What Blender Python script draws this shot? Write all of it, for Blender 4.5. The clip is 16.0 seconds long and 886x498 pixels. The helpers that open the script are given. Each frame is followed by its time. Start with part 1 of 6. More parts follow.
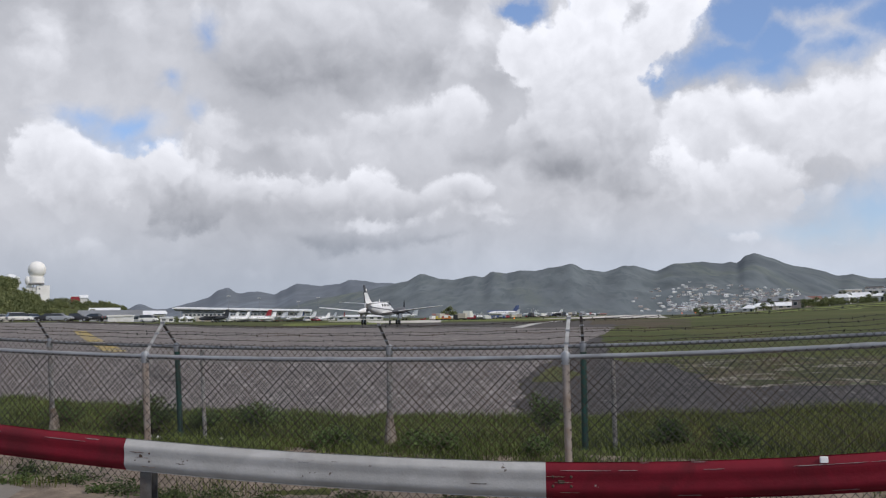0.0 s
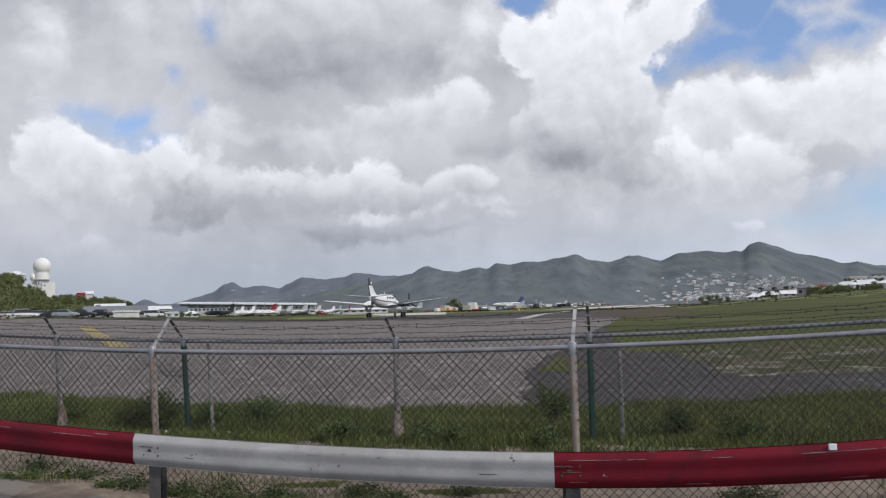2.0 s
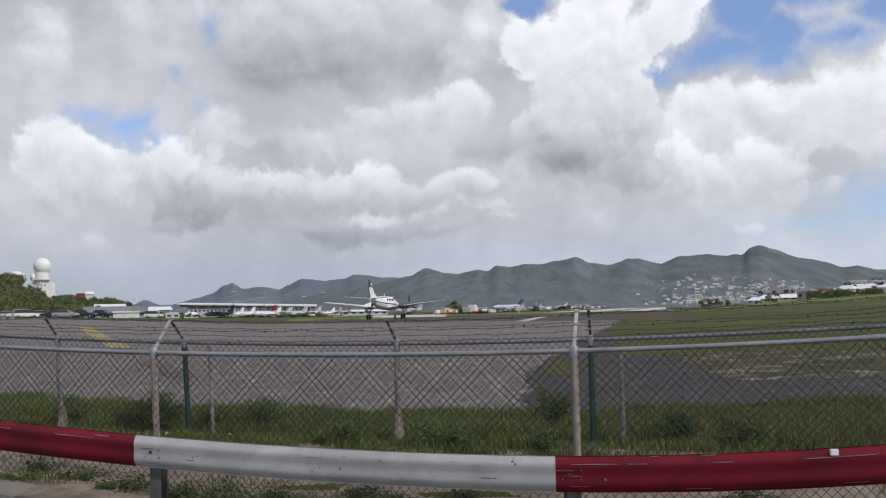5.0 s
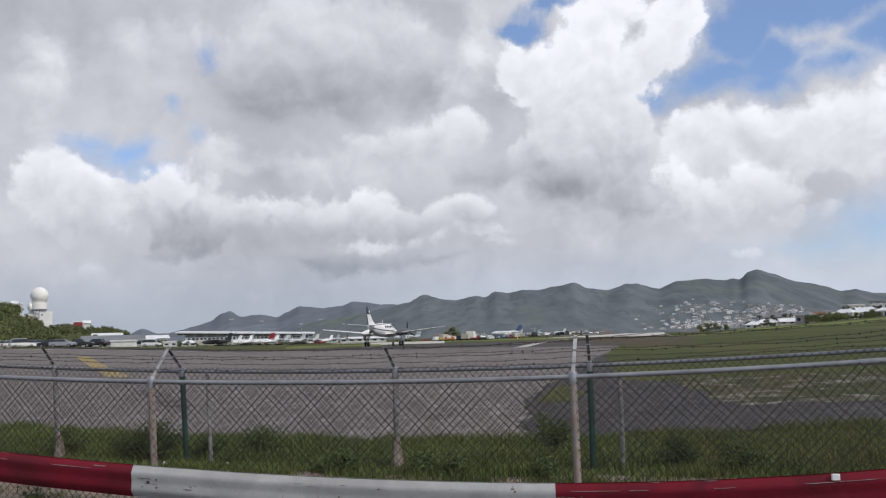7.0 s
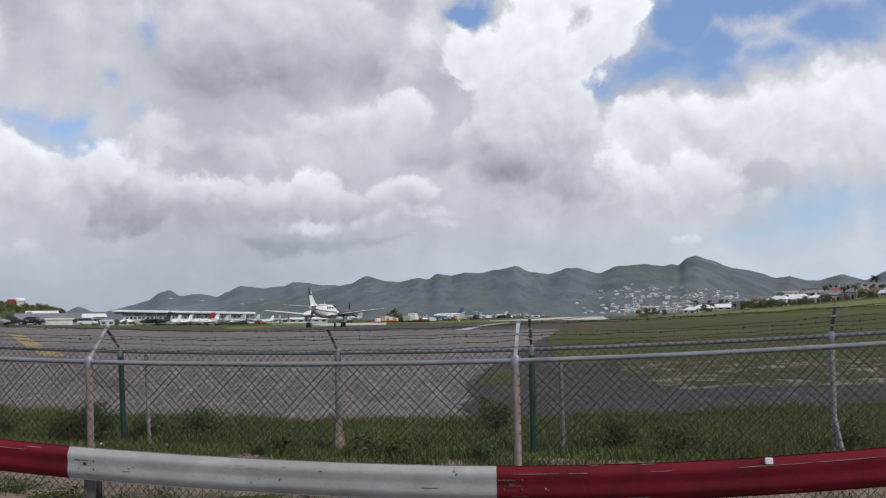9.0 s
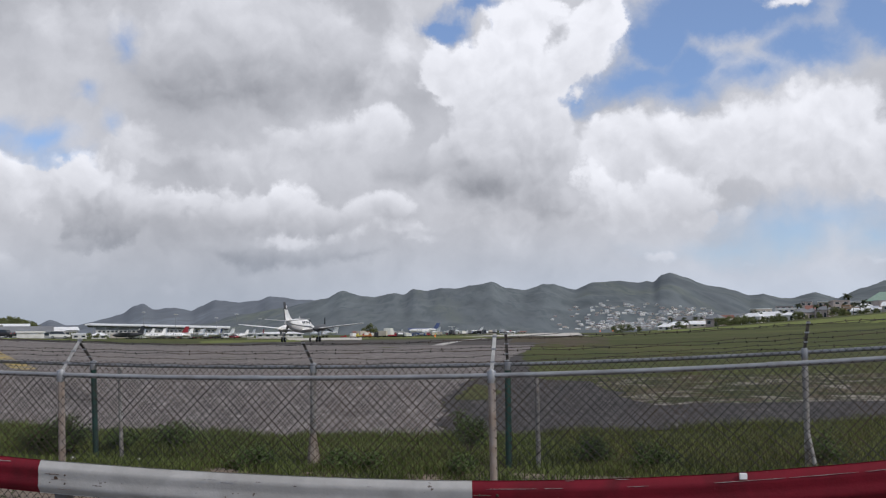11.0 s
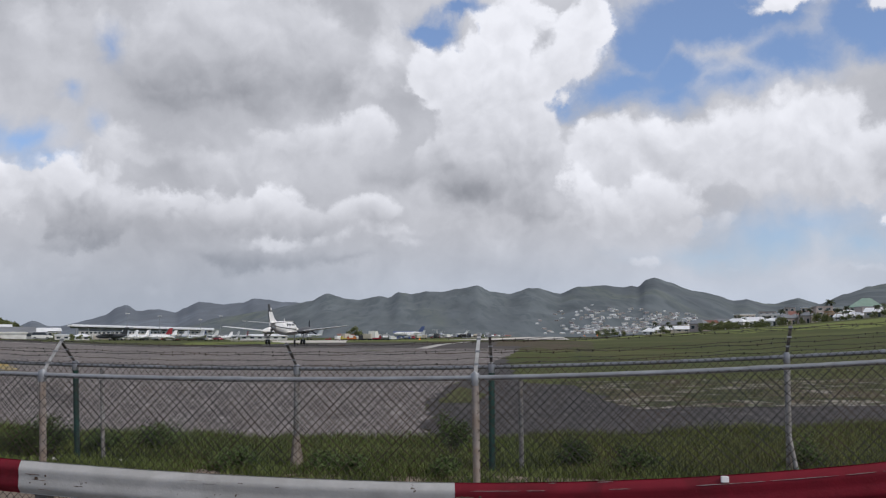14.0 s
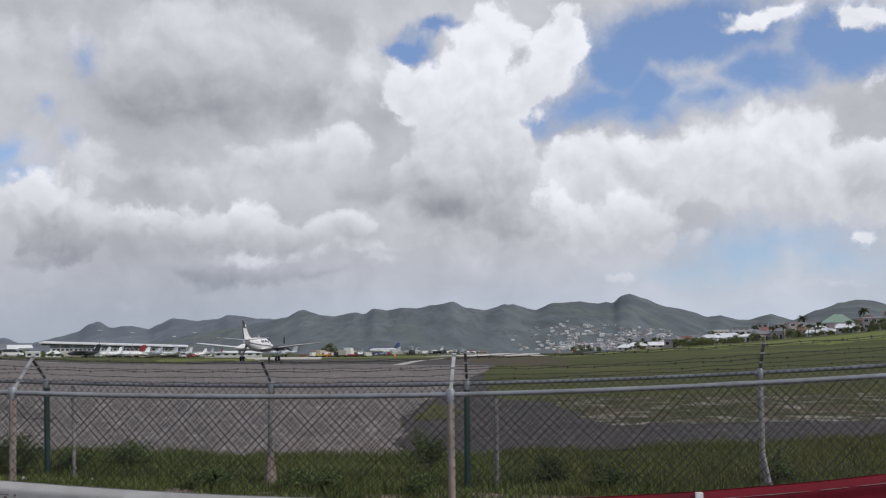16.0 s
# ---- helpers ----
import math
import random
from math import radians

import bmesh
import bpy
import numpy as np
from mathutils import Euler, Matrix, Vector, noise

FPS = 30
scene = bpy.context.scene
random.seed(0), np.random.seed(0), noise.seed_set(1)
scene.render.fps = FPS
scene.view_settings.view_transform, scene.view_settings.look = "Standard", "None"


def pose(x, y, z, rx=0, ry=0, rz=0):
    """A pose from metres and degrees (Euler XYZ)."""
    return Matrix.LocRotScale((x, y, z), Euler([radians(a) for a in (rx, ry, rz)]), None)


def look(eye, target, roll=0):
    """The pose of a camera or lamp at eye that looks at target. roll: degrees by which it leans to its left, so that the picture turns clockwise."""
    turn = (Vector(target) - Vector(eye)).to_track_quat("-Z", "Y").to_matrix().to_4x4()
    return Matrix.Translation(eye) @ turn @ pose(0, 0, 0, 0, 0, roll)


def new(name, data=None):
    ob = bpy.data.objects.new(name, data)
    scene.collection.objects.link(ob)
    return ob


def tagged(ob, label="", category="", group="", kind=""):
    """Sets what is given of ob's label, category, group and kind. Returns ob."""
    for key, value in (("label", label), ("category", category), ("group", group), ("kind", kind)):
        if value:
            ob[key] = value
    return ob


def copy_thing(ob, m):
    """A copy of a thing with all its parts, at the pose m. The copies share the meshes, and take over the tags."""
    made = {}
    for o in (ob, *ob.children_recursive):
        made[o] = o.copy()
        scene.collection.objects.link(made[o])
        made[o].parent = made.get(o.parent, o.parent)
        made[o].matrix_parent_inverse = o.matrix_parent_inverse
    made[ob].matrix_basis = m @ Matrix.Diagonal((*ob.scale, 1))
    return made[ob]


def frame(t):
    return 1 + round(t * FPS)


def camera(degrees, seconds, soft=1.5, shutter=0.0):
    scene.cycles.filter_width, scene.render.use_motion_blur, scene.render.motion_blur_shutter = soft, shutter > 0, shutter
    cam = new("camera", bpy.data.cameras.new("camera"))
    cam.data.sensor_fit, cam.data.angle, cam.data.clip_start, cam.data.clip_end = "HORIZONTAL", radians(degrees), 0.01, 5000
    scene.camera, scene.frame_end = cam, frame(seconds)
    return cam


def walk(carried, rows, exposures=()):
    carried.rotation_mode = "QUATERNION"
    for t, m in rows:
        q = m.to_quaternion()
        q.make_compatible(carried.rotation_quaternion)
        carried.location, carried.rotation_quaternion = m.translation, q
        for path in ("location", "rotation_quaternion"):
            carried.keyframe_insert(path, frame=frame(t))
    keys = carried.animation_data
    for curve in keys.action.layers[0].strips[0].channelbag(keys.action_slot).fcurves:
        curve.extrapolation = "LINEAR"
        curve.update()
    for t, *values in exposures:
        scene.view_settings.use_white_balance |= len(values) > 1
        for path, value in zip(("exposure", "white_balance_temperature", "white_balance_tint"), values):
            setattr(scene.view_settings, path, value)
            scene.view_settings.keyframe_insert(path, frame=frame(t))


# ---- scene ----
import itertools

# ---- camera and its path ----
EYE = Vector((0.03, 0.0, 1.73))
# seconds, x, y, z, yaw, pitch, roll
PATH = [
    (0, 0.075, 0.002, 1.728, 4.769, 3.891, 0.695),
    (0.5, 0.073, 0.003, 1.732, 4.299, 2.935, 0.254),
    (1, 0.074, 0.003, 1.736, 4.262, 3.758, 0.415),
    (1.5, 0.065, 0.005, 1.732, 5.012, 3.619, 0.452),
    (2, 0.059, 0.005, 1.724, 5.047, 3.438, 1.335),
    (2.5, 0.070, 0.005, 1.728, 5.064, 3.178, 1.506),
    (3, 0.068, 0.004, 1.726, 5.111, 3.366, 1.124),
    (3.5, 0.064, 0.003, 1.728, 4.910, 3.410, 1.235),
    (6, 0.034, 0.003, 1.736, 5.118, 4.107, 0.950),
    (6.5, 0.042, 0.003, 1.730, 4.986, 5.256, 1.284),
    (7, 0.040, 0.002, 1.736, 4.942, 5.075, 1.467),
    (7.5, 0.054, 0.001, 1.739, 3.491, 4.714, 1.104),
    (8, 0.078, 0.002, 1.721, 3.455, 3.768, 0.846),
    (8.5, 0.082, 0.003, 1.741, 3.207, 3.455, 0.321),
    (9, 0.022, 0.001, 1.748, 1.609, 3.976, 0.833),
    (11.5, 0.008, -0.002, 1.736, -0.052, 4.916, 0.280),
    (12, -0.002, -0.002, 1.735, -0.196, 5.000, -0.103),
    (12.5, 0.000, 0.000, 1.730, 0.000, 4.901, 0.200),
    (13, 0.009, -0.003, 1.731, -0.127, 5.062, 0.481),
    (13.5, 0.018, -0.003, 1.724, -0.055, 5.028, 0.172),
    (14, 0.021, -0.004, 1.724, -0.660, 5.031, 0.156),
    (14.5, 0.019, -0.006, 1.729, -1.145, 5.523, 0.120),
    (15, 0.020, -0.007, 1.732, -1.544, 5.476, 0.392),
    (15.5, 0.026, -0.007, 1.727, -1.857, 5.460, 0.070),
    (16, 0.023, -0.008, 1.727, -2.063, 5.962, 0.259),
]

cam = camera(48.0, 16.0, soft=1.2)
walk(cam, [(t, pose(x, y, z, 90 + pitch, roll, yaw)) for t, x, y, z, yaw, pitch, roll in PATH],
     exposures=((0, 0.04), (9, 0.0), (11.5, -0.05), (16, -0.09)))

# ---- sky and sun ----
SUN_AZ, SUN_EL = 122.0, 39.0


class Graph:
    """Small helper to wire node trees."""

    def __init__(self, tree):
        self.t = tree

    def node(self, kind, **props):
        n = self.t.nodes.new(kind)
        for k, v in props.items():
            setattr(n, k, v)
        return n

    def put(self, socket, v):
        if isinstance(v, bpy.types.NodeSocket):
            self.t.links.new(v, socket)
        else:
            socket.default_value = v

    def math(self, op, a, b=0.0, c=0.0, clamp=False):
        n = self.node("ShaderNodeMath", operation=op, use_clamp=clamp)
        for s, v in zip(n.inputs, (a, b, c)):
            self.put(s, v)
        return n.outputs[0]

    def vec(self, op, a, b=None):
        n = self.node("ShaderNodeVectorMath", operation=op)
        self.put(n.inputs[0], a)
        if b is not None:
            if op == "SCALE":
                self.put(n.inputs[3], b)
            else:
                self.put(n.inputs[1], b)
        return n.outputs["Value" if op in ("LENGTH", "DOT_PRODUCT", "DISTANCE") else "Vector"]

    def noise(self, v, scale, detail=4.0, rough=0.5, dist=0.0, color=False):
        n = self.node("ShaderNodeTexNoise")
        if v is not None:
            self.put(n.inputs["Vector"], v)
        n.inputs["Scale"].default_value, n.inputs["Detail"].default_value = scale, detail
        n.inputs["Roughness"].default_value, n.inputs["Distortion"].default_value = rough, dist
        return n.outputs[1 if color else 0]

    def voronoi(self, v, scale, detail=2.0, rough=0.5, feature="F1"):
        n = self.node("ShaderNodeTexVoronoi", feature=feature)
        self.put(n.inputs["Vector"], v)
        n.inputs["Scale"].default_value = scale
        n.inputs["Detail"].default_value, n.inputs["Roughness"].default_value = detail, rough
        return n.outputs["Distance"]

    def mix(self, f, a, b, mode="MIX"):
        n = self.node("ShaderNodeMix", data_type="RGBA", blend_type=mode)
        self.put(n.inputs[0], f)
        for s, v in ((n.inputs[6], a), (n.inputs[7], b)):
            self.put(s, (*v, 1.0) if isinstance(v, tuple) and len(v) == 3 else v)
        return n.outputs[2]

    def ramp(self, f, lo, hi, a=0.0, b=1.0, smooth=True):
        n = self.node("ShaderNodeMapRange", interpolation_type="SMOOTHSTEP" if smooth else "LINEAR")
        self.put(n.inputs[0], f)
        for s, v in zip(n.inputs[1:5], (lo, hi, a, b)):
            self.put(s, v)
        return n.outputs[0]


world = bpy.data.worlds.new("sky")
scene.world = world
world.use_nodes = True
world.node_tree.nodes.clear()
g = Graph(world.node_tree)
way = g.node("ShaderNodeTexCoord").outputs["Generated"]
sep = g.node("ShaderNodeSeparateXYZ")
g.put(sep.inputs[0], way)
az = g.math("MULTIPLY", g.math("ARCTAN2", sep.outputs[0], sep.outputs[1]), 57.2958)
el = g.math("MULTIPLY", g.math("ARCSINE", sep.outputs[2]), 57.2958)
air = g.node("ShaderNodeTexSky", sky_type="NISHITA", sun_disc=False, sun_elevation=radians(SUN_EL),
             sun_rotation=radians(SUN_AZ), air_density=1.0, dust_density=0.25, ozone_density=3.0)
blue = g.vec("MULTIPLY", air.outputs[0], (0.074, 0.096, 0.128))
# slow and quick noise bend the outlines of the clouds, round cells give them their knobs
slow = g.vec("SUBTRACT", g.noise(way, 6.0, 2.0, 0.5, color=True), (0.5, 0.5, 0.5))
quick = g.vec("SUBTRACT", g.noise(way, 26.0, 5.0, 0.6, color=True), (0.5, 0.5, 0.5))
bent = g.vec("ADD", way, g.vec("ADD", g.vec("SCALE", slow, 0.05), g.vec("SCALE", quick, 0.028)))


def knobs(v):
    return g.math("SUBTRACT", 1.08, g.math("ADD", g.math("MULTIPLY", g.voronoi(v, 17.0, 1.5, 0.5), 0.8), g.math("MULTIPLY", g.voronoi(v, 52.0, 1.5, 0.5), 0.35)))


TOWARD = (0.008, 0.0, 0.011)        # a step towards the sun, to shade the knobs
knob = knobs(bent)
side = g.math("SUBTRACT", knob, knobs(g.vec("ADD", bent, TOWARD)))
soft = g.noise(bent, 9.0, 7.0, 0.58)
side2 = g.math("SUBTRACT", soft, g.noise(g.vec("ADD", bent, (0.016, 0.0, 0.022)), 9.0, 7.0, 0.58))
ssep, qsep = g.node("ShaderNodeSeparateXYZ"), g.node("ShaderNodeSeparateXYZ")
g.put(ssep.inputs[0], slow)
g.put(qsep.inputs[0], quick)
place = g.node("ShaderNodeCombineXYZ")
g.put(place.inputs[0], g.math("ADD", az, g.math("ADD", g.math("MULTIPLY", ssep.outputs[0], 3.2), g.math("MULTIPLY", qsep.outputs[0], 2.6))))
g.put(place.inputs[1], g.math("ADD", el, g.math("ADD", g.math("MULTIPLY", ssep.outputs[2], 2.2), g.math("MULTIPLY", qsep.outputs[2], 2.2))))
spot_at, height = place.outputs[0], g.math("ADD", el, g.math("MULTIPLY", ssep.outputs[2], 2.2))


def inside(ovals):
    """How far inside a union of ovals of the sky, in degrees: azimuth, elevation, half width, half height."""
    total = -9.0
    for u, v, ru, rv in ovals:
        q = g.node("ShaderNodeVectorMath", operation="MULTIPLY_ADD")
        g.put(q.inputs[0], spot_at)
        q.inputs[1].default_value, q.inputs[2].default_value = (1 / ru, 1 / rv, 0), (-u / ru, -v / rv, 0)
        r = min(ru, rv)
        d = g.math("MULTIPLY_ADD", g.vec("LENGTH", q.outputs[0]), -r, r)
        total = g.math("SMOOTH_MAX", total, d, 0.5)
    return total


def hole(cover, ovals, soft_edge, amount):
    """Opens the cover over some ovals."""
    d = g.math("ADD", inside(ovals), g.math("MULTIPLY", g.math("SUBTRACT", 0.5, soft), 3.0))
    return g.math("MULTIPLY", cover, g.ramp(d, -soft_edge * 0.5, soft_edge, 1.0, 1.0 - amount))


def heap(state, ovals, base, top, soft_edge, knobby, rim):
    """A cloud before the others: tone at its foot and head, softness, knobs and a paler rim, in degrees."""
    cover, tone = state
    d = g.math("ADD", inside(ovals), g.math("ADD", g.math("MULTIPLY", knob, knobby), g.math("MULTIPLY", g.math("SUBTRACT", soft, 0.5), 1.8)))
    a = g.ramp(d, 0.0, soft_edge)
    lo, hi = min(v - rv for _, v, _, rv in ovals), max(v + rv for _, v, _, rv in ovals)
    t = g.ramp(height, lo + 0.1 * (hi - lo), lo + 0.85 * (hi - lo), base, top)
    t = g.math("ADD", t, g.ramp(d, 0.1, 2.0, rim, 0.0))
    t = g.math("MULTIPLY_ADD", side, 0.28 * min(1.0, knobby), t)
    return g.math("MAXIMUM", cover, a), g.math("MULTIPLY_ADD", a, g.math("SUBTRACT", t, tone), tone)


# away from the middle the cover breaks up by chance
aside = g.math("MAXIMUM", g.ramp(g.math("ABSOLUTE", az), 30.0, 42.0), g.ramp(el, 22.0, 30.0))
cover = g.math("SUBTRACT", 1.0, g.math("MULTIPLY", aside, g.ramp(g.noise(way, 2.6, 3.0), 0.48, 0.62, 0.0, 0.9)))
cover = hole(cover, [(12.07, 16.11, 2.31, 2.09), (14.32, 14.58, 2.85, 1.73), (17.26, 13.96, 3.33, 1.35), (20.14, 14.89, 3.34, 1.72), (15.89, 17.67, 6.49, 2.31), (24.77, 16.26, 3.62, 1.91), (8.1, 13.0, 1.01, 0.74), (11.25, 13.9, 2.47, 1.28), (14.14, 13.33, 2.85, 1.14)], 1.0, 1.0)
cover = hole(cover, [(-24.75, 11.04, 1.85, 0.71), (-21.98, 10.61, 2.06, 1.03), (-20.78, 9.76, 1.34, 0.55), (-19.87, 13.26, 0.54, 0.51), (-17.88, 16.1, 0.46, 0.66), (-18.14, 11.58, 0.43, 0.49)], 1.3, 0.92)
cover = hole(cover, [(0.05, 17.41, 1.58, 0.73), (3.5, 17.31, 0.85, 0.61), (2.03, 18.33, 2.63, 0.79)], 0.5, 1.0)
cover = hole(cover, [(19.02, 5.37, 3.08, 1.35), (15.85, 4.58, 3.21, 0.43), (20.96, 6.09, 4.09, 1.23), (24.08, 5.06, 2.52, 0.9)], 1.6, 0.75)
tone = g.math("MULTIPLY_ADD", g.math("SUBTRACT", g.noise(bent, 4.5, 4.0, 0.5), 0.5), 0.5, 0.46)
clouds = (cover, tone)
clouds = heap(clouds, [(10.4, 10.09, 3.1, 2.18), (13.9, 9.75, 4.49, 2.21), (18.02, 10.24, 3.71, 2.39), (21.65, 10.39, 3.79, 2.76), (25.53, 8.89, 4.04, 2.54)], 0.52, 0.84, 0.8, 1.2, 0.12)    # bank on the east side
clouds = heap(clouds, [(19.09, 7.77, 4.2, 1.05), (15.65, 8.42, 2.64, 0.92)], 0.5, 0.68, 1.6, 0.6, 0.0)    # streaks under the bank
clouds = heap(clouds, [(9.56, 6.98, 3.11, 1.33), (13.25, 7.46, 2.26, 1.4), (14.72, 6.47, 1.78, 0.99), (7.37, 7.84, 2.21, 1.75)], 0.46, 0.84, 0.7, 1.2, 0.08)    # lower heads of the bank
clouds = heap(clouds, [(3.61, 13.66, 3.89, 3.75), (7.34, 15.05, 2.3, 2.45), (8.34, 17.42, 1.91, 2.1), (2.33, 15.57, 1.96, 1.55), (-0.63, 15.17, 1.65, 1.87), (4.96, 17.46, 2.43, 1.52), (5.82, 10.43, 2.24, 3.48), (2.26, 9.57, 3.57, 3.2), (4.17, 7.28, 3.22, 1.93)], 0.36, 0.9, 0.6, 1.6, 0.08)    # tall tower
clouds = heap(clouds, [(-10.5, 16.2, 7.44, 3.99), (-5.91, 14.73, 3.62, 2.34), (-14.66, 13.89, 3.48, 2.31), (-2.6, 16.59, 1.65, 2.16), (-20.27, 16.58, 3.63, 2.07)], 0.16, 0.64, 1.4, 0.7, 0.1)    # old grey heap
clouds = heap(clouds, [(-2.6, 16.28, 1.98, 2.78), (-3.94, 14.1, 1.98, 1.57)], 0.56, 0.86, 2.0, 1.0, 0.05)    # paler flank beside the tower
clouds = heap(clouds, [(-3.45, 11.89, 1.48, 1.21), (-5.92, 11.51, 2.95, 1.08), (-8.37, 11.23, 1.79, 0.83)], 0.5, 0.74, 0.7, 0.9, 0.06)    # bright lobe under the heap
clouds = heap(clouds, [(-1.5, 9.63, 3.6, 1.35), (1.92, 8.78, 2.28, 1.22)], 0.1, 0.4, 1.8, 0.8, 0.0)    # shaded foot of the tower
clouds = heap(clouds, [(-13.05, 9.88, 5.4, 1.27), (-16.83, 10.55, 1.55, 1.18)], 0.42, 0.62, 1.1, 0.9, 0.05)    # pale veil
clouds = heap(clouds, [(-10.48, 6.89, 4.82, 1.54), (-13.99, 7.79, 1.9, 1.08), (-7.73, 6.9, 2.44, 1.29), (-4.3, 7.07, 2.61, 0.97)], 0.2, 0.72, 0.6, 1.1, 0.14)    # small heads in the middle
clouds = heap(clouds, [(-18.79, 6.73, 3.34, 2.19), (-15.87, 7.12, 1.87, 1.42)], 0.1, 0.62, 0.6, 1.1, 0.1)    # grey heap in the west
clouds = heap(clouds, [(-24.97, 7.89, 2.83, 2.55), (-26.8, 8.39, 2.2, 2.07), (-22.68, 8.3, 2.18, 1.77), (-20.02, 8.65, 1.65, 0.99)], 0.44, 0.82, 0.7, 1.2, 0.08)    # white heap in the west
clouds = heap(clouds, [(-26.92, 14.52, 1.94, 3.73)], 0.55, 0.72, 2.2, 1.0, 0.0)    # veil over the west
clouds = heap(clouds, [(-10.79, 4.79, 5.44, 0.84), (-4.64, 4.63, 5.2, 0.59), (-20.13, 5.14, 2.69, 0.68)], 0.08, 0.36, 0.8, 0.7, 0.0)    # low grey bands
clouds = heap(clouds, [(-2.67, 5.92, 3.59, 0.58), (-0.72, 5.26, 1.79, 0.52), (-8.54, 5.7, 2.27, 0.45), (-20.69, 2.74, 1.93, 0.68), (-15.53, 2.59, 2.02, 0.57), (-24.76, 3.66, 2.26, 0.73)], 0.42, 0.62, 0.6, 0.7, 0.05)    # low pale bands
clouds = heap(clouds, [(11.9, 4.19, 1.03, 0.35), (16.56, 3.91, 0.87, 0.37), (25.23, 6.21, 0.72, 0.6), (16.86, 3.84, 0.73, 0.31), (24.02, 3.55, 1.4, 0.42)], 0.6, 0.84, 0.35, 0.5, 0.0)    # small puffs over the hills
clouds = heap(clouds, [(24.8, 17.07, 1.55, 1.08), (21.66, 18.13, 2.67, 0.7), (25.13, 17.58, 3.1, 1.2), (20.0, 17.86, 1.09, 0.71), (25.69, 14.24, 0.83, 0.7)], 0.7, 0.92, 0.5, 1.0, 0.05)    # edge of the next cloud
cover, tone = clouds
tone = g.math("MULTIPLY_ADD", side2, 0.42, tone)
tone = g.math("MULTIPLY_ADD", g.math("SUBTRACT", soft, 0.5), 0.15, tone)
cloud = g.mix(g.ramp(tone, 0.0, 1.0, smooth=False), (0.240, 0.252, 0.290), (0.912, 0.926, 0.998))
sky = g.mix(cover, g.mix(0.16, blue, (0.72, 0.78, 0.86)), cloud)
haze = g.ramp(el, 0.0, 7.0, 0.80, 0.0)
sky = g.mix(haze, sky, g.mix(g.ramp(az, -22.0, 18.0), (0.36, 0.415, 0.51), (0.54, 0.62, 0.76)))
bg = g.node("ShaderNodeBackground")
g.put(bg.inputs[0], sky)
bg.inputs[1].default_value = 1.0
g.put(g.node("ShaderNodeOutputWorld").inputs[0], bg.outputs[0])

sun = new("sun", bpy.data.lights.new("sun", "SUN"))
sun.data.energy, sun.data.angle, sun.data.color = 1.85, radians(5), (1.0, 0.93, 0.84)
a, e = radians(SUN_AZ), radians(SUN_EL)
sun.matrix_world = look((math.sin(a) * math.cos(e) * 50, math.cos(a) * math.cos(e) * 50, math.sin(e) * 50), (0, 0, 0))


# ---- materials ----
def surface(name, color, rough=0.8, metal=0.0, vary=0.15, scale=3.0, stain=None, stain_scale=0.5, stain_amount=0.5,
            bump=0.1, bump_scale=30.0, chips=None, chip_level=0.68, chip_scale=9.0, per_piece=0.0, spec=0.4):
    """A painted, mineral or metal surface: grain, slow stains, chips of another colour and fine relief."""
    m = bpy.data.materials.new(name)
    m.use_nodes = True
    q = Graph(m.node_tree)
    b = m.node_tree.nodes["Principled BSDF"]
    co = q.node("ShaderNodeTexCoord").outputs["Object"]
    grain = q.noise(co, scale, 6.0, 0.6)
    dark, light = tuple(c * (1 - vary) for c in color), tuple(min(1, c * (1 + vary)) for c in color)
    c = q.mix(q.ramp(grain, 0.3, 0.7), dark, light)
    if stain:
        c = q.mix(q.math("MULTIPLY", q.ramp(q.noise(co, stain_scale, 5.0, 0.6, 0.6), 0.42, 0.66), stain_amount), c, stain)
    if chips:
        c = q.mix(q.ramp(q.noise(co, chip_scale, 5.0, 0.65, 0.4), chip_level, chip_level + 0.03), c, chips)
    if per_piece:
        r = q.node("ShaderNodeObjectInfo").outputs["Random"]
        hsv = q.node("ShaderNodeHueSaturation")
        q.put(hsv.inputs["Value"], q.ramp(r, 0, 1, 1 - per_piece, 1 + per_piece, False))
        q.put(hsv.inputs["Color"], c)
        c = hsv.outputs[0]
    q.put(b.inputs["Base Color"], c)
    b.inputs["Roughness"].default_value, b.inputs["Metallic"].default_value = rough, metal
    b.inputs["Specular IOR Level"].default_value = spec
    if bump:
        bp = q.node("ShaderNodeBump")
        bp.inputs["Strength"].default_value, bp.inputs["Distance"].default_value = bump, 0.02
        q.put(bp.inputs["Height"], q.noise(co, bump_scale, 4.0))
        q.put(b.inputs["Normal"], bp.outputs[0])
    return m


def leafage(name, low, high, scale=0.6, spread=0.35):
    """Foliage: colour differs from leaf to leaf and clump to clump."""
    m = bpy.data.materials.new(name)
    m.use_nodes = True
    q = Graph(m.node_tree)
    b = m.node_tree.nodes["Principled BSDF"]
    co = q.node("ShaderNodeTexCoord").outputs["Object"]
    isl = q.node("ShaderNodeNewGeometry").outputs["Random Per Island"]
    f = q.math("ADD", q.math("MULTIPLY", isl, spread * 2), q.math("SUBTRACT", q.noise(co, scale, 3.0), spread))
    q.put(b.inputs["Base Color"], q.mix(q.ramp(f, 0.15, 0.85, smooth=False), low, high))
    b.inputs["Roughness"].default_value = 0.7
    b.inputs["Specular IOR Level"].default_value = 0.25
    return m


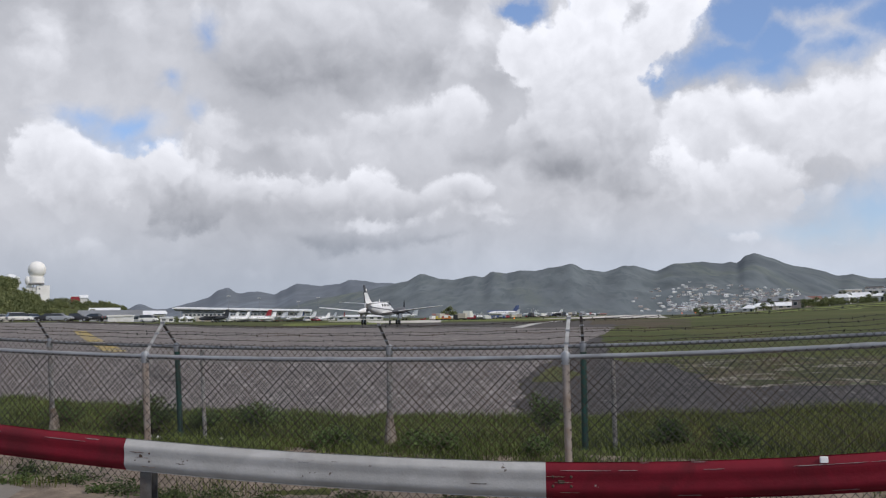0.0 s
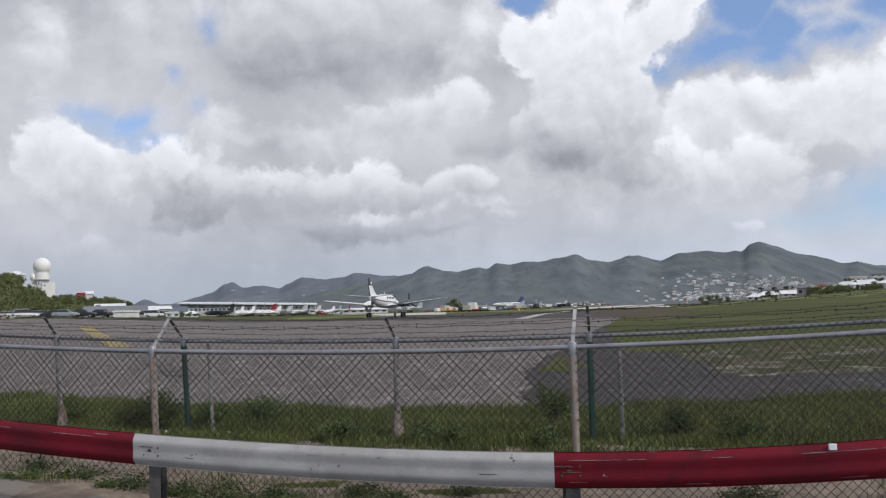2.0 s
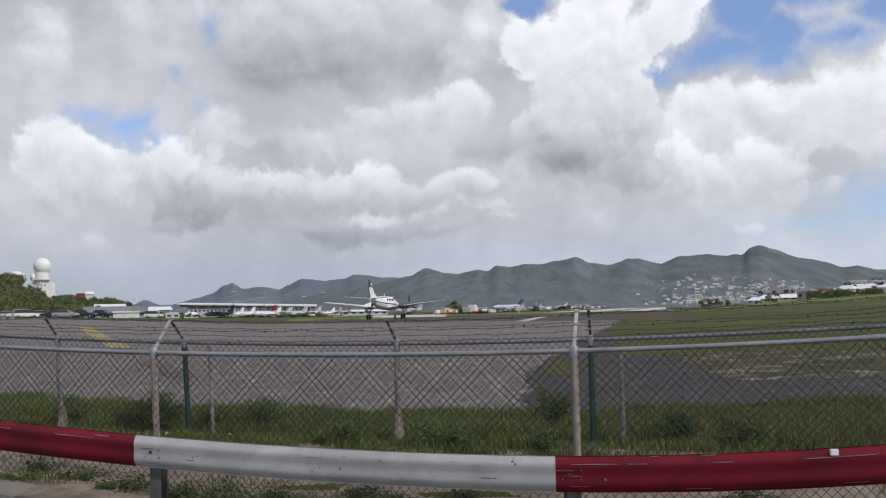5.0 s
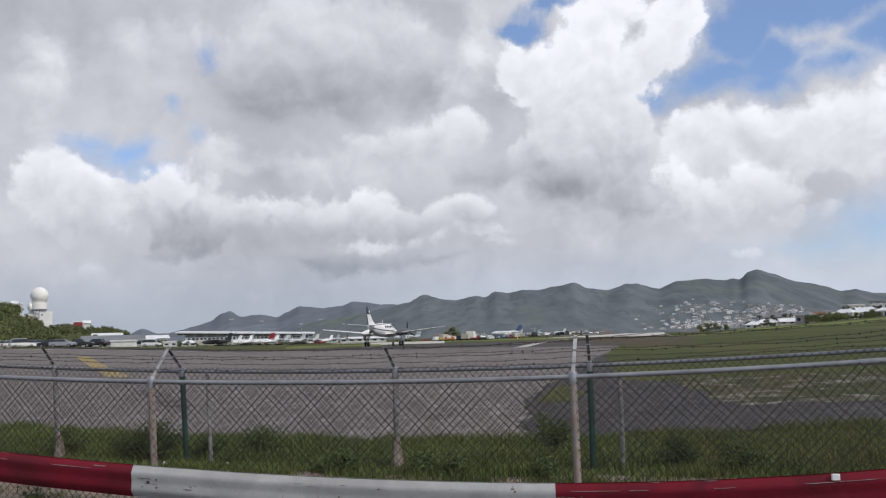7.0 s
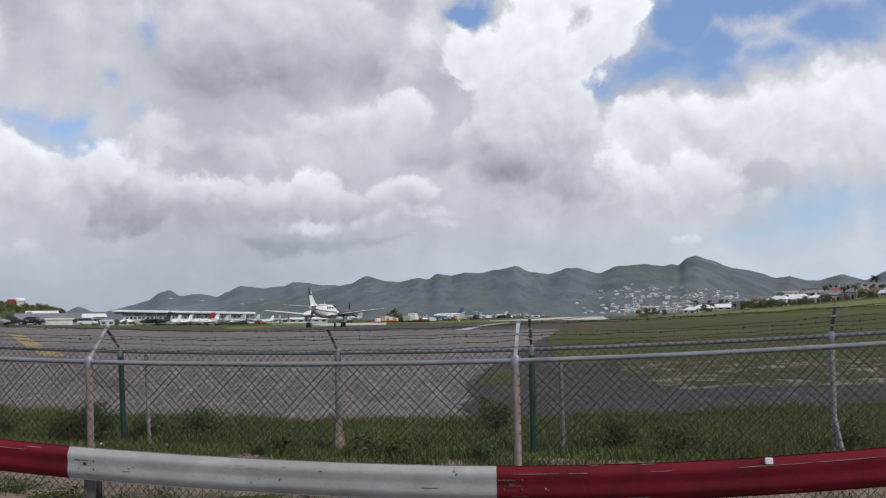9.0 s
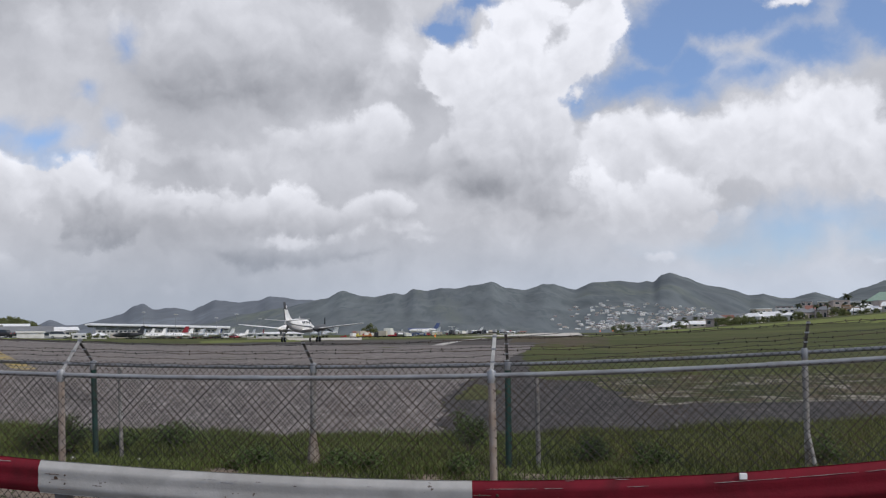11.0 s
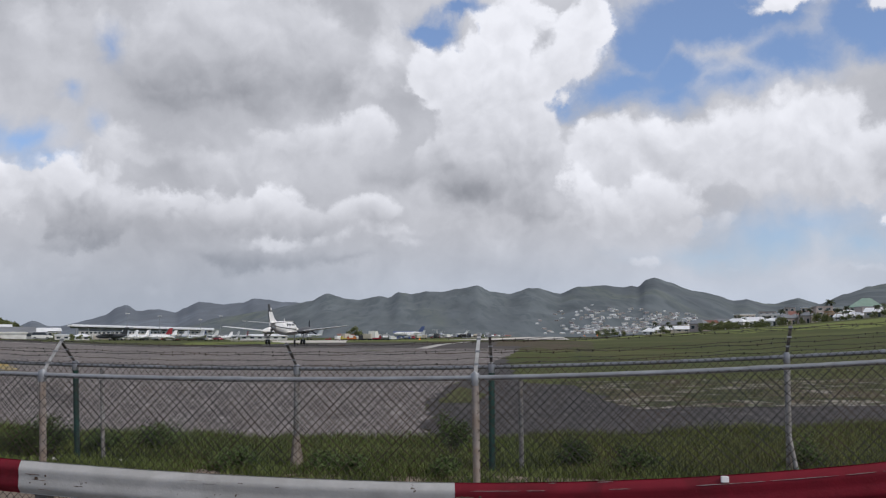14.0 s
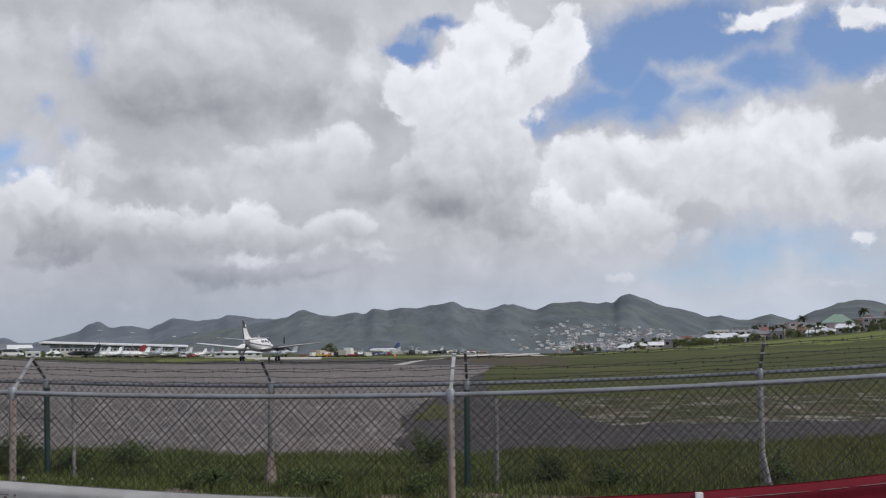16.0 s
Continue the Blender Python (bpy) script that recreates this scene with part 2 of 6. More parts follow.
def ground_material(name, cols, scales, bump=0.3, bump_scale=8.0, rough=0.95, squash=1.0):
    """Layered ground: a base colour and further (colour, noise scale, low, high, amount, stretch) layers."""
    m = bpy.data.materials.new(name)
    m.use_nodes = True
    q = Graph(m.node_tree)
    b = m.node_tree.nodes["Principled BSDF"]
    co = q.node("ShaderNodeTexCoord").outputs["Object"]
    if squash != 1.0:
        co = q.vec("MULTIPLY", co, (1.0, squash, squash))
    c = q.mix(q.ramp(q.noise(co, scales, 8.0, 0.65), 0.3, 0.7), tuple(v * 0.8 for v in cols[0]), tuple(v * 1.2 for v in cols[0]))
    for col, s, lo, hi, amount, stretch in cols[1:]:
        n = q.noise(q.vec("MULTIPLY", co, (*stretch, 1.0)), s, 6.0, 0.6, 0.5)
        c = q.mix(q.math("MULTIPLY", q.ramp(n, lo, hi), amount), c, col)
    q.put(b.inputs["Base Color"], c)
    b.inputs["Roughness"].default_value = rough
    b.inputs["Specular IOR Level"].default_value = 0.2
    bp = q.node("ShaderNodeBump")
    bp.inputs["Strength"].default_value, bp.inputs["Distance"].default_value = bump, 0.05
    q.put(bp.inputs["Height"], q.noise(co, bump_scale, 6.0, 0.7))
    q.put(b.inputs["Normal"], bp.outputs[0])
    return m


M = {
    "grass": ground_material("grass_ground", [(0.05851, 0.06691, 0.01622), ((0.09493, 0.08029, 0.03041), 0.12, 0.45, 0.7, 0.6, (1, 0.35)),
                                              ((0.03974, 0.06326, 0.01419), 0.5, 0.5, 0.7, 0.7, (1, 0.5)), ((0.1104, 0.1277, 0.03447), 0.02, 0.5, 0.62, 0.6, (0.6, 2.0))], 1.3),
    "sand": ground_material("pale_sand", [(0.246, 0.1968, 0.1556), ((0.09724, 0.07779, 0.06063), 1.6, 0.45, 0.66, 0.75, (1, 1)),
                                          ((0.08008, 0.103, 0.03432), 0.9, 0.55, 0.68, 0.8, (1, 1))], 6.0, 0.5),
    "gravel": ground_material("pale_gravel", [(0.30, 0.275, 0.245), ((0.10, 0.092, 0.075), 1.6, 0.44, 0.56, 0.9, (1, 1)), ((0.06, 0.075, 0.025), 0.8, 0.50, 0.6, 0.9, (1, 1))], 7.0, 0.5),
    "dirt": ground_material("bare_dirt", [(0.048, 0.055, 0.020), ((0.120, 0.092, 0.066), 0.55, 0.45, 0.60, 0.85, (0.8, 1.0)), ((0.26, 0.235, 0.20), 1.1, 0.535, 0.60, 0.9, (0.7, 0.8)), ((0.05, 0.06, 0.02), 2.4, 0.55, 0.65, 0.8, (1, 1))], 5.0, 0.5),
    "apron": ground_material("worn_asphalt", [(0.1767, 0.156, 0.1466), ((0.1278, 0.1147, 0.1109), 0.25, 0.42, 0.7, 0.6, (1, 0.5)),
                                              ((0.2538, 0.2303, 0.2181), 1.5, 0.5, 0.70, 0.6, (0.5, 0.9)), ((0.094, 0.0893, 0.0846), 0.9, 0.60, 0.7, 0.7, (0.15, 2.2)),
                                              ((0.29, 0.265, 0.25), 3.2, 0.55, 0.64, 0.75, (1.0, 0.35)), ((0.085, 0.078, 0.074), 2.4, 0.57, 0.66, 0.65, (0.8, 0.4))], 14.0, 0.25, 40.0),
    "dark_asphalt": ground_material("dark_asphalt", [(0.06512, 0.05984, 0.05896), ((0.04576, 0.04224, 0.04224), 0.4, 0.45, 0.65, 0.7, (1, 1)),
                                                     ((0.11, 0.1021, 0.0968), 1.7, 0.55, 0.72, 0.6, (1, 0.6)), ((0.15, 0.14, 0.132), 4.0, 0.57, 0.66, 0.6, (1, 0.4)), ((0.035, 0.033, 0.032), 3.0, 0.58, 0.66, 0.6, (1, 0.5))], 12.0, 0.25, 40.0),
    "dark_stripe": ground_material("dark_stripe_asphalt", [(0.105, 0.095, 0.090), ((0.165, 0.147, 0.138), 0.8, 0.42, 0.60, 0.9, (1, 1))], 12.0, 0.25, 40.0),
    "black_asphalt": ground_material("fresh_asphalt", [(0.072, 0.064, 0.060), ((0.10, 0.088, 0.083), 0.1, 0.45, 0.65, 0.6, (0.5, 2))], 5.0, 0.03, 30.0),
    "concrete": ground_material("runway_concrete", [(0.58, 0.55, 0.50), ((0.44, 0.41, 0.37), 0.05, 0.45, 0.65, 0.6, (1, 0.3))], 0.6, 0.1, 10.0),
    "road": ground_material("road_asphalt", [(0.155, 0.146, 0.136), ((0.24, 0.215, 0.19), 0.8, 0.44, 0.62, 0.85, (1, 1))], 12.0, 0.3, 40.0),
    # Blue haze of distance is mixed straight into these slope greens.
    "hazed_forest": ground_material("hazed_forest_slope", [(0.1329, 0.1548, 0.1635), ((0.1015, 0.1168, 0.1319), 0.004, 0.42, 0.62, 0.55, (1, 1)),
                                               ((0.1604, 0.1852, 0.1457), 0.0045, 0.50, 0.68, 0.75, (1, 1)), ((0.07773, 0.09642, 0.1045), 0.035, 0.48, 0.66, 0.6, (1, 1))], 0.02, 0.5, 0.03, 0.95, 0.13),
    # Farther range: thicker haze painted as a paler, bluer base colour.
    "hazed_far_forest": ground_material("hazed_distant_slope", [(0.1555, 0.1782, 0.2071), ((0.1305, 0.1492, 0.1749), 0.003, 0.42, 0.62, 0.8, (1, 1))], 0.02, 0.3, 0.02, 0.95, 0.13),
    "galv": surface("galvanised_pipe", (0.32, 0.33, 0.345), 0.42, 0.45, 0.15, 4.0, (0.209, 0.209, 0.209), 2.5, 0.6, 0.1, 60.0, (0.19, 0.1235, 0.0855), 0.74, 7.0),
    "galv_post": surface("weathered_grey_post", (0.30, 0.29, 0.28), 0.6, 0.15, 0.2, 5.0, (0.20, 0.17, 0.15), 2.5, 0.7, 0.15, 50.0, (0.22, 0.15, 0.11), 0.70, 6.0),
    "wire": surface("dull_wire", (0.055, 0.055, 0.054), 0.6, 0.5, 0.25, 3.0, (0.13, 0.08, 0.05), 1.2, 0.6, 0.0),
    "tan_post": surface("weathered_tan_post", (0.33, 0.285, 0.255), 0.75, 0.1, 0.2, 6.0, (0.24, 0.17, 0.12), 3.0, 0.7, 0.2, 50.0),
    "green_post": surface("dark_green_post", (0.015, 0.055, 0.045), 0.5, 0.0, 0.2, 6.0, (0.03, 0.035, 0.03), 3.0, 0.5, 0.1, 50.0),
    "arm_dark": surface("dark_rusty_arm", (0.075, 0.065, 0.06), 0.7, 0.4, 0.3, 9.0, (0.3, 0.28, 0.26), 9.0, 0.6, 0.2, 60.0),
    "arm_pale": surface("pale_galvanised_arm", (0.46, 0.46, 0.45), 0.6, 0.2, 0.2, 9.0, (0.25, 0.24, 0.23), 8.0, 0.6, 0.2, 60.0),
    "footing": surface("concrete_footing", (0.24, 0.205, 0.175), 0.9, 0.0, 0.25, 8.0, (0.20, 0.14, 0.10), 4.0, 0.7, 0.6, 30.0),
    "red_paint": surface("weathered_red_paint", (0.1681, 0.00574, 0.0164), 0.62, 0.0, 0.15, 4.0, (0.082, 0.00574, 0.01066), 1.6, 0.8, 0.15, 40.0, (0.3444, 0.3116, 0.2952), 0.70, 6.0, spec=0.25),
    "white_paint": surface("weathered_white_paint", (0.437, 0.43, 0.4178), 0.65, 0.0, 0.08, 5.0, (0.3321, 0.3234, 0.3102), 1.6, 0.8, 0.15, 40.0, (0.1224, 0.09614, 0.07866), 0.655, 6.0, spec=0.25),
    "rust": surface("rust_stained_paint", (0.25, 0.19, 0.15), 0.8, 0.0, 0.3, 14.0, (0.10, 0.06, 0.045), 9.0, 0.8, 0.2, 50.0),
    "steel_post": surface("grey_steel_post", (0.26, 0.26, 0.26), 0.6, 0.3, 0.25, 6.0, (0.16, 0.12, 0.09), 3.0, 0.6, 0.2, 40.0),
    "bolt": surface("rusty_bolt", (0.09, 0.06, 0.045), 0.7, 0.5, 0.3, 20.0),
    "reflector": surface("white_reflector", (0.8, 0.8, 0.8), 0.4, 0.0, 0.05),
    "yellow_paint": surface("worn_yellow_paint", (0.40, 0.29, 0.06), 0.8, 0.0, 0.25, 1.2, (0.20, 0.17, 0.12), 0.9, 0.9, 0.1, chips=(0.165, 0.146, 0.137), chip_level=0.53, chip_scale=1.3),
    "dark_post": surface("stained_steel_post", (0.13, 0.125, 0.12), 0.65, 0.3, 0.25, 6.0, (0.09, 0.065, 0.05), 3.0, 0.6, 0.2, 40.0),
    # Whiter than the other walls: the sun on the radar tower, painted in.
    "sunlit_white": surface("sunlit_white_wall_paint", (0.90, 0.88, 0.84), 0.6, 0.0, 0.04, 0.3, (0.78, 0.76, 0.72), 0.1, 0.4, 0.05),
    "chipped": surface("bare_scuffed_steel", (0.30, 0.27, 0.26), 0.7, 0.1, 0.2, 9.0, (0.2, 0.12, 0.11), 3.0, 0.6, 0.1),
    "dusty_leaf": leafage("dusty_weed_leaves", (0.030, 0.046, 0.016), (0.075, 0.10, 0.036), 2.0),
    "line_paint": surface("worn_white_paint", (0.48, 0.46, 0.43), 0.8, 0.0, 0.2, 0.8, (0.3, 0.28, 0.26), 0.3, 0.6, 0.1),
    "plane_white": surface("white_aircraft_paint", (0.88, 0.88, 0.87), 0.35, 0.0, 0.05, 0.6, (0.55, 0.55, 0.55), 0.8, 0.4, 0.0, spec=0.5),
    "plane_dark": surface("dark_aircraft_paint", (0.030, 0.032, 0.040), 0.35, 0.0, 0.1, 1.0, bump=0.0),
    "plane_grey": surface("dark_grey_aircraft_paint", (0.075, 0.078, 0.085), 0.5, 0.0, 0.12, 0.4, bump=0.0),
    "rubber": surface("black_rubber", (0.02, 0.02, 0.02), 0.8, 0.0, 0.2, 6.0),
    "glass_dark": surface("dark_window", (0.035, 0.045, 0.055), 0.12, 0.0, 0.1, 1.0, bump=0.0, spec=0.6),
    "metal": surface("bare_metal", (0.45, 0.45, 0.46), 0.35, 0.8, 0.1, 3.0, bump=0.0),
    "white_wall": surface("white_render", (0.76, 0.75, 0.72), 0.85, 0.0, 0.08, 0.5, (0.5, 0.48, 0.45), 0.2, 0.5, 0.1),
    "cream_wall": surface("cream_render", (0.52, 0.47, 0.40), 0.85, 0.0, 0.1, 0.5, (0.38, 0.34, 0.29), 0.2, 0.5, 0.1),
    "pink_wall": surface("greyish_pink_render", (0.45, 0.3875, 0.3625), 0.85, 0.0, 0.1, 0.5, (0.3375, 0.2875, 0.275), 0.2, 0.5, 0.1),
    "ochre_wall": surface("ochre_render", (0.42, 0.27, 0.16), 0.85, 0.0, 0.1, 0.5, (0.3, 0.2, 0.13), 0.2, 0.5, 0.1),
    "grey_wall": surface("grey_cladding", (0.33, 0.34, 0.35), 0.7, 0.0, 0.1, 0.4, (0.16, 0.165, 0.17), 0.15, 0.6, 0.1),
    "white_roof": surface("white_metal_roof", (0.814, 0.825, 0.836), 0.55, 0.0, 0.06, 0.3, (0.605, 0.605, 0.594), 0.15, 0.5, 0.1),
    "grey_roof": surface("grey_metal_roof", (0.20, 0.21, 0.225), 0.55, 0.0, 0.1, 0.3, (0.13, 0.135, 0.14), 0.15, 0.6, 0.1),
    "green_roof": surface("pale_green_metal_roof", (0.27, 0.37, 0.30), 0.6, 0.0, 0.08, 0.3, (0.2, 0.33, 0.26), 0.2, 0.5, 0.1),
    "red_roof": surface("faded_red_roof", (0.25, 0.115, 0.09), 0.7, 0.0, 0.12, 0.4, (0.22, 0.08, 0.06), 0.2, 0.5, 0.1),
    "blue_roof": surface("blue_roof", (0.06, 0.09, 0.20), 0.6, 0.0, 0.1, 0.4, bump=0.0),
    "red_gloss": surface("red_vehicle_paint", (0.33, 0.035, 0.045), 0.35, 0.0, 0.08, 1.0, bump=0.0),
    "yellow_gloss": surface("yellow_vehicle_paint", (0.5, 0.42, 0.08), 0.4, 0.0, 0.08, 1.0, bump=0.0),
    "orange_gloss": surface("orange_vehicle_paint", (0.50, 0.17, 0.04), 0.4, 0.0, 0.08, 1.0, bump=0.0),
    "blue_gloss": surface("blue_vehicle_paint", (0.05, 0.10, 0.28), 0.35, 0.0, 0.08, 1.0, bump=0.0),
    "silver_gloss": surface("silver_vehicle_paint", (0.38, 0.39, 0.41), 0.35, 0.4, 0.08, 1.0, bump=0.0),
    "black_gloss": surface("black_vehicle_paint", (0.03, 0.03, 0.035), 0.3, 0.0, 0.08, 1.0, bump=0.0),
    "bark": surface("grey_bark", (0.12, 0.095, 0.075), 0.95, 0.0, 0.25, 8.0, bump=0.4),
    "leaf": leafage("weed_leaves", (0.0425, 0.068, 0.0204), (0.1062, 0.153, 0.04675), 2.0),
    "blade": leafage("grass_blades", (0.0577, 0.08077, 0.01978), (0.1566, 0.1912, 0.05605), 0.45),
    "dull_blade": leafage("dull_grass_blades", (0.06138, 0.07653, 0.02004), (0.1583, 0.1733, 0.05103), 0.6),
    "dry_blade": leafage("dry_grass_blades", (0.08194, 0.09488, 0.03105), (0.1857, 0.1898, 0.07245), 0.6),
    "earth": ground_material("brown_earth", [(0.085, 0.066, 0.042), ((0.055, 0.060, 0.020), 0.12, 0.45, 0.62, 0.9, (1, 0.4))], 1.0),
    # Sunny strips of the field, their sunlight put into a paler grass colour.
    "sunlit_grass": ground_material("sunlit_pale_grass", [(0.155, 0.1823, 0.04743), ((0.1054, 0.1237, 0.03348), 0.05, 0.45, 0.65, 0.7, (0.4, 1.6))], 0.8),
    "tree_leaf": leafage("tree_leaves", (0.06325, 0.0828, 0.0299), (0.2185, 0.2357, 0.09775), 0.15),
    "palm_leaf": leafage("palm_leaves", (0.025, 0.038, 0.018), (0.070, 0.080, 0.040), 0.3),
}


def glow(name, color, strength):
    m = bpy.data.materials.new(name)
    m.use_nodes = True
    b = m.node_tree.nodes["Principled BSDF"]
    b.inputs["Base Color"].default_value = (*color, 1)
    b.inputs["Emission Color"].default_value, b.inputs["Emission Strength"].default_value = (*color, 1), strength
    return m


M["lamp_orange"] = glow("lit_orange_lens", (1.0, 0.22, 0.05), 1.1)


# ---- mesh helpers ----
def finish(name, bm, material, smooth=False):
    me = bpy.data.meshes.new(name)
    bm.normal_update()
    bm.to_mesh(me)
    bm.free()
    me.materials.append(M[material])
    if smooth:
        for p in me.polygons:
            p.use_smooth = True
        me.set_sharp_from_angle(angle=radians(38))
    return me


def part(name, bm, material, parent=None, label="", smooth=False):
    """Links a bmesh as one mesh object under a thing or a part."""
    ob = new(name, bm if isinstance(bm, bpy.types.Mesh) else finish(name, bm, material, smooth))
    ob.parent = parent
    if label:
        ob["label"] = label
    return ob


def thing(name, at, label, category, group="", turn=0.0, kind=""):
    ob = new(name)
    ob.empty_display_size = 0.2
    ob.matrix_world = pose(*at, 0, 0, turn)
    return tagged(ob, label, category, group, kind)


def add_box(bm, x0, y0, z0, x1, y1, z1, bevel=0.0):
    r = bmesh.ops.create_cube(bm, size=1.0, matrix=Matrix.Translation(((x0 + x1) / 2, (y0 + y1) / 2, (z0 + z1) / 2))
                              @ Matrix.Diagonal((x1 - x0, y1 - y0, z1 - z0, 1)))
    if bevel:
        es = list({e for v in r["verts"] for e in v.link_edges})
        bmesh.ops.bevel(bm, geom=es, offset=bevel, segments=2, affect="EDGES", profile=0.5)
    return bm


def box(*c, bevel=0.0):
    return add_box(bmesh.new(), *c, bevel=bevel)


def add_tube(bm, pts, radii, sides=10, cap=True):
    """A round tube along points, with one radius or one per point."""
    pts = [Vector(p) for p in pts]
    if not isinstance(radii, (list, tuple)):
        radii = [radii] * len(pts)
    rings = []
    for i, p in enumerate(pts):
        d = (pts[min(i + 1, len(pts) - 1)] - pts[max(i - 1, 0)]).normalized()
        s = d.orthogonal().normalized() if abs(d.z) > 0.9 else d.cross(Vector((0, 0, 1))).normalized()
        u = s.cross(d)
        rings.append([bm.verts.new(p + (s * math.cos(k * math.tau / sides) + u * math.sin(k * math.tau / sides)) * radii[i]) for k in range(sides)])
    for r0, r1 in zip(rings, rings[1:]):
        for k in range(sides):
            bm.faces.new((r0[k], r0[(k + 1) % sides], r1[(k + 1) % sides], r1[k]))
    if cap:
        bm.faces.new(rings[0][::-1])
        bm.faces.new(rings[-1])
    return bm


def tube(pts, radii, sides=10, cap=True):
    return add_tube(bmesh.new(), pts, radii, sides, cap)


def loft(rings, cap=True, bm=None):
    """Skin through rings of equal length."""
    bm = bm or bmesh.new()
    vs = [[bm.verts.new(p) for p in r] for r in rings]
    n = len(vs[0])
    for r0, r1 in zip(vs, vs[1:]):
        for k in range(n):
            bm.faces.new((r0[k], r0[(k + 1) % n], r1[(k + 1) % n], r1[k]))
    if cap:
        bm.faces.new(vs[0][::-1])
        bm.faces.new(vs[-1])
    bmesh.ops.recalc_face_normals(bm, faces=bm.faces)
    return bm


def raw_mesh(name, verts, faces, material):
    me = bpy.data.meshes.new(name)
    me.from_pydata(verts, [], faces)
    me.materials.append(M[material])
    me.update()
    return me


# ---- ground ----
def ease(v, lo, hi):
    t = min(1.0, max(0.0, (v - lo) / (hi - lo)))
    return t * t * (3 - 2 * t)


TILT = -0.22            # how the roadside lines run: y falls by this for each metre of x


def ground_z(x, y):
    """Height of the ground: low by the road, rising to the airfield, higher on both sides."""
    r = math.hypot(x, y)
    a = math.degrees(math.atan2(x, y))
    if abs(a) > 100:
        return 0.0
    z = 0.85 * min(1.0, max(0.0, (y - 14) / 90)) - 0.30 * ease(r, 200, 330) + 0.7 * ease(r, 500, 1500)
    if a < -14:
        z += (0.85 + 0.3 * ease(r, 200, 330)) * ease(-a, 14, 27) * ease(r, 50, 130)
    if a > 9:
        up = 0.0155 * (min(a, 45) - 9) ** 1.5
        if r > 300:
            up += 0.0004 * (min(r, 800) - 300) * ease(a, 10, 18)
        z += (0.88 + min(r, 800) * math.tan(radians(up))) * ease(r, 50, 300) * ease(a, 9, 12)
    s = y - TILT * x
    z -= (0.13 + 0.19 * ease(x, -5.4, -3.2)) * ease(s, 4.5, 9.0) * (1 - ease(s, 10.6, 12.5))
    z += 0.03 * noise.noise(Vector((x * 0.4, y * 0.4, 0))) * (1 if r > 11 else 0.3)
    return z * (1 - 0.6 * ease(r, 900, 1600))


def polar_sheet(name, material, radii, azimuths, height, label):
    verts = [(math.sin(radians(a)) * r, math.cos(radians(a)) * r, height(a, r)) for r in radii for a in azimuths]
    n = len(azimuths)
    faces = [(i * n + j, (i + 1) * n + j, (i + 1) * n + j + 1, i * n + j + 1) for i in range(len(radii) - 1) for j in range(n - 1)]
    faces = [f[::-1] for f in faces]
    me = raw_mesh(name, verts, faces, material)
    for p in me.polygons:
        p.use_smooth = True
    return tagged(new(name, me), label, name.split("_")[0], kind="structure")


azs = [-180 + 10 * i for i in range(14)] + [-45 + 0.75 * i for i in range(121)] + [50 + 10 * i for i in range(14)]
rads = [0.02] + [0.5 * 1.062 ** i for i in range(154)]
polar_sheet("ground", "grass", [r for r in rads if r < 4900] + [4900], azs, lambda a, r: ground_z(math.sin(radians(a)) * r, math.cos(radians(a)) * r),
            "rough green grass field, dry in patches")


def strip(name, material, ys, x0, x1, label, lift, bend=None, cols=24, category=""):
    """A paved sheet that follows the ground between two edges given for each distance."""
    verts, faces = [], []
    for y in ys:
        a, b = x0(y), x1(y)
        for k in range(cols + 1):
            x = a + (b - a) * k / cols
            yy = y + (bend(x, y) if bend else 0)
            verts.append((x, yy, ground_z(x, yy) + lift))
    for i in range(len(ys) - 1):
        for k in range(cols):
            p = i * (cols + 1) + k
            faces.append((p, p + 1, p + cols + 2, p + cols + 1))
    return tagged(new(name, raw_mesh(name, verts, faces, material)), label, category or name, kind="structure")


def wob(s, amp=0.35, f=0.9):
    return amp * noise.noise(Vector((s * f, 3.1, 0.7))) + amp * 0.5 * noise.noise(Vector((s * f * 4, 1.1, 0.7)))


def verge(x, y):
    """The far edge of the roadside grass bends away on both sides."""
    return (0.035 * x * x if x < 0 else 0.05 * x * x if x < 5 else 0.3 * x - 0.25) * max(0, 1 - (y - 16.6) / 30) + wob(x) * max(0, 1 - (y - 16.6) / 3)


def spaced(a, b, n, power=2.0):
    return [a + (b - a) * (i / n) ** power for i in range(n + 1)]


def apron_right(y):
    return (0.09 + 0.125 * (y - 26.6) if y > 26 else 0.05 + 0.006 * (y - 26)) + wob(y, 0.3, 0.5) + wob(y * 9, 0.22)


strip("pavement", "apron", spaced(16.6, 86, 44), lambda y: -22 - y * 0.9, apron_right, "wide worn grey asphalt apron", 0.02,
      lambda x, y: verge(max(x, -11), y) - 0.30 * x * ease(y, 30, 86), 40)
strip("pavement", "dark_asphalt", spaced(16.6, 61, 40), apron_right, lambda y: (4.4 + wob(y * 3, 0.5)) if y < 32 else 3.2 + (y - 35) * 0.045 + wob(y, 0.4),
      "dark patched asphalt shoulder", 0.024, lambda x, y: verge(x, y), 16)
strip("pavement", "dark_asphalt", spaced(16.6, 21.9, 8, 1), lambda y: 3.4, lambda y: 26, "dark asphalt service lane", 0.016,
      lambda x, y: verge(x, 16.6) * (1 if y < 21 else 0.55) + wob(x * 2, 0.3) * (1 if y > 20 else 0), 40)
def lane_edge(x, y):
    return verge(x, 16.6) * 0.55 + wob(x * 2, 0.3)


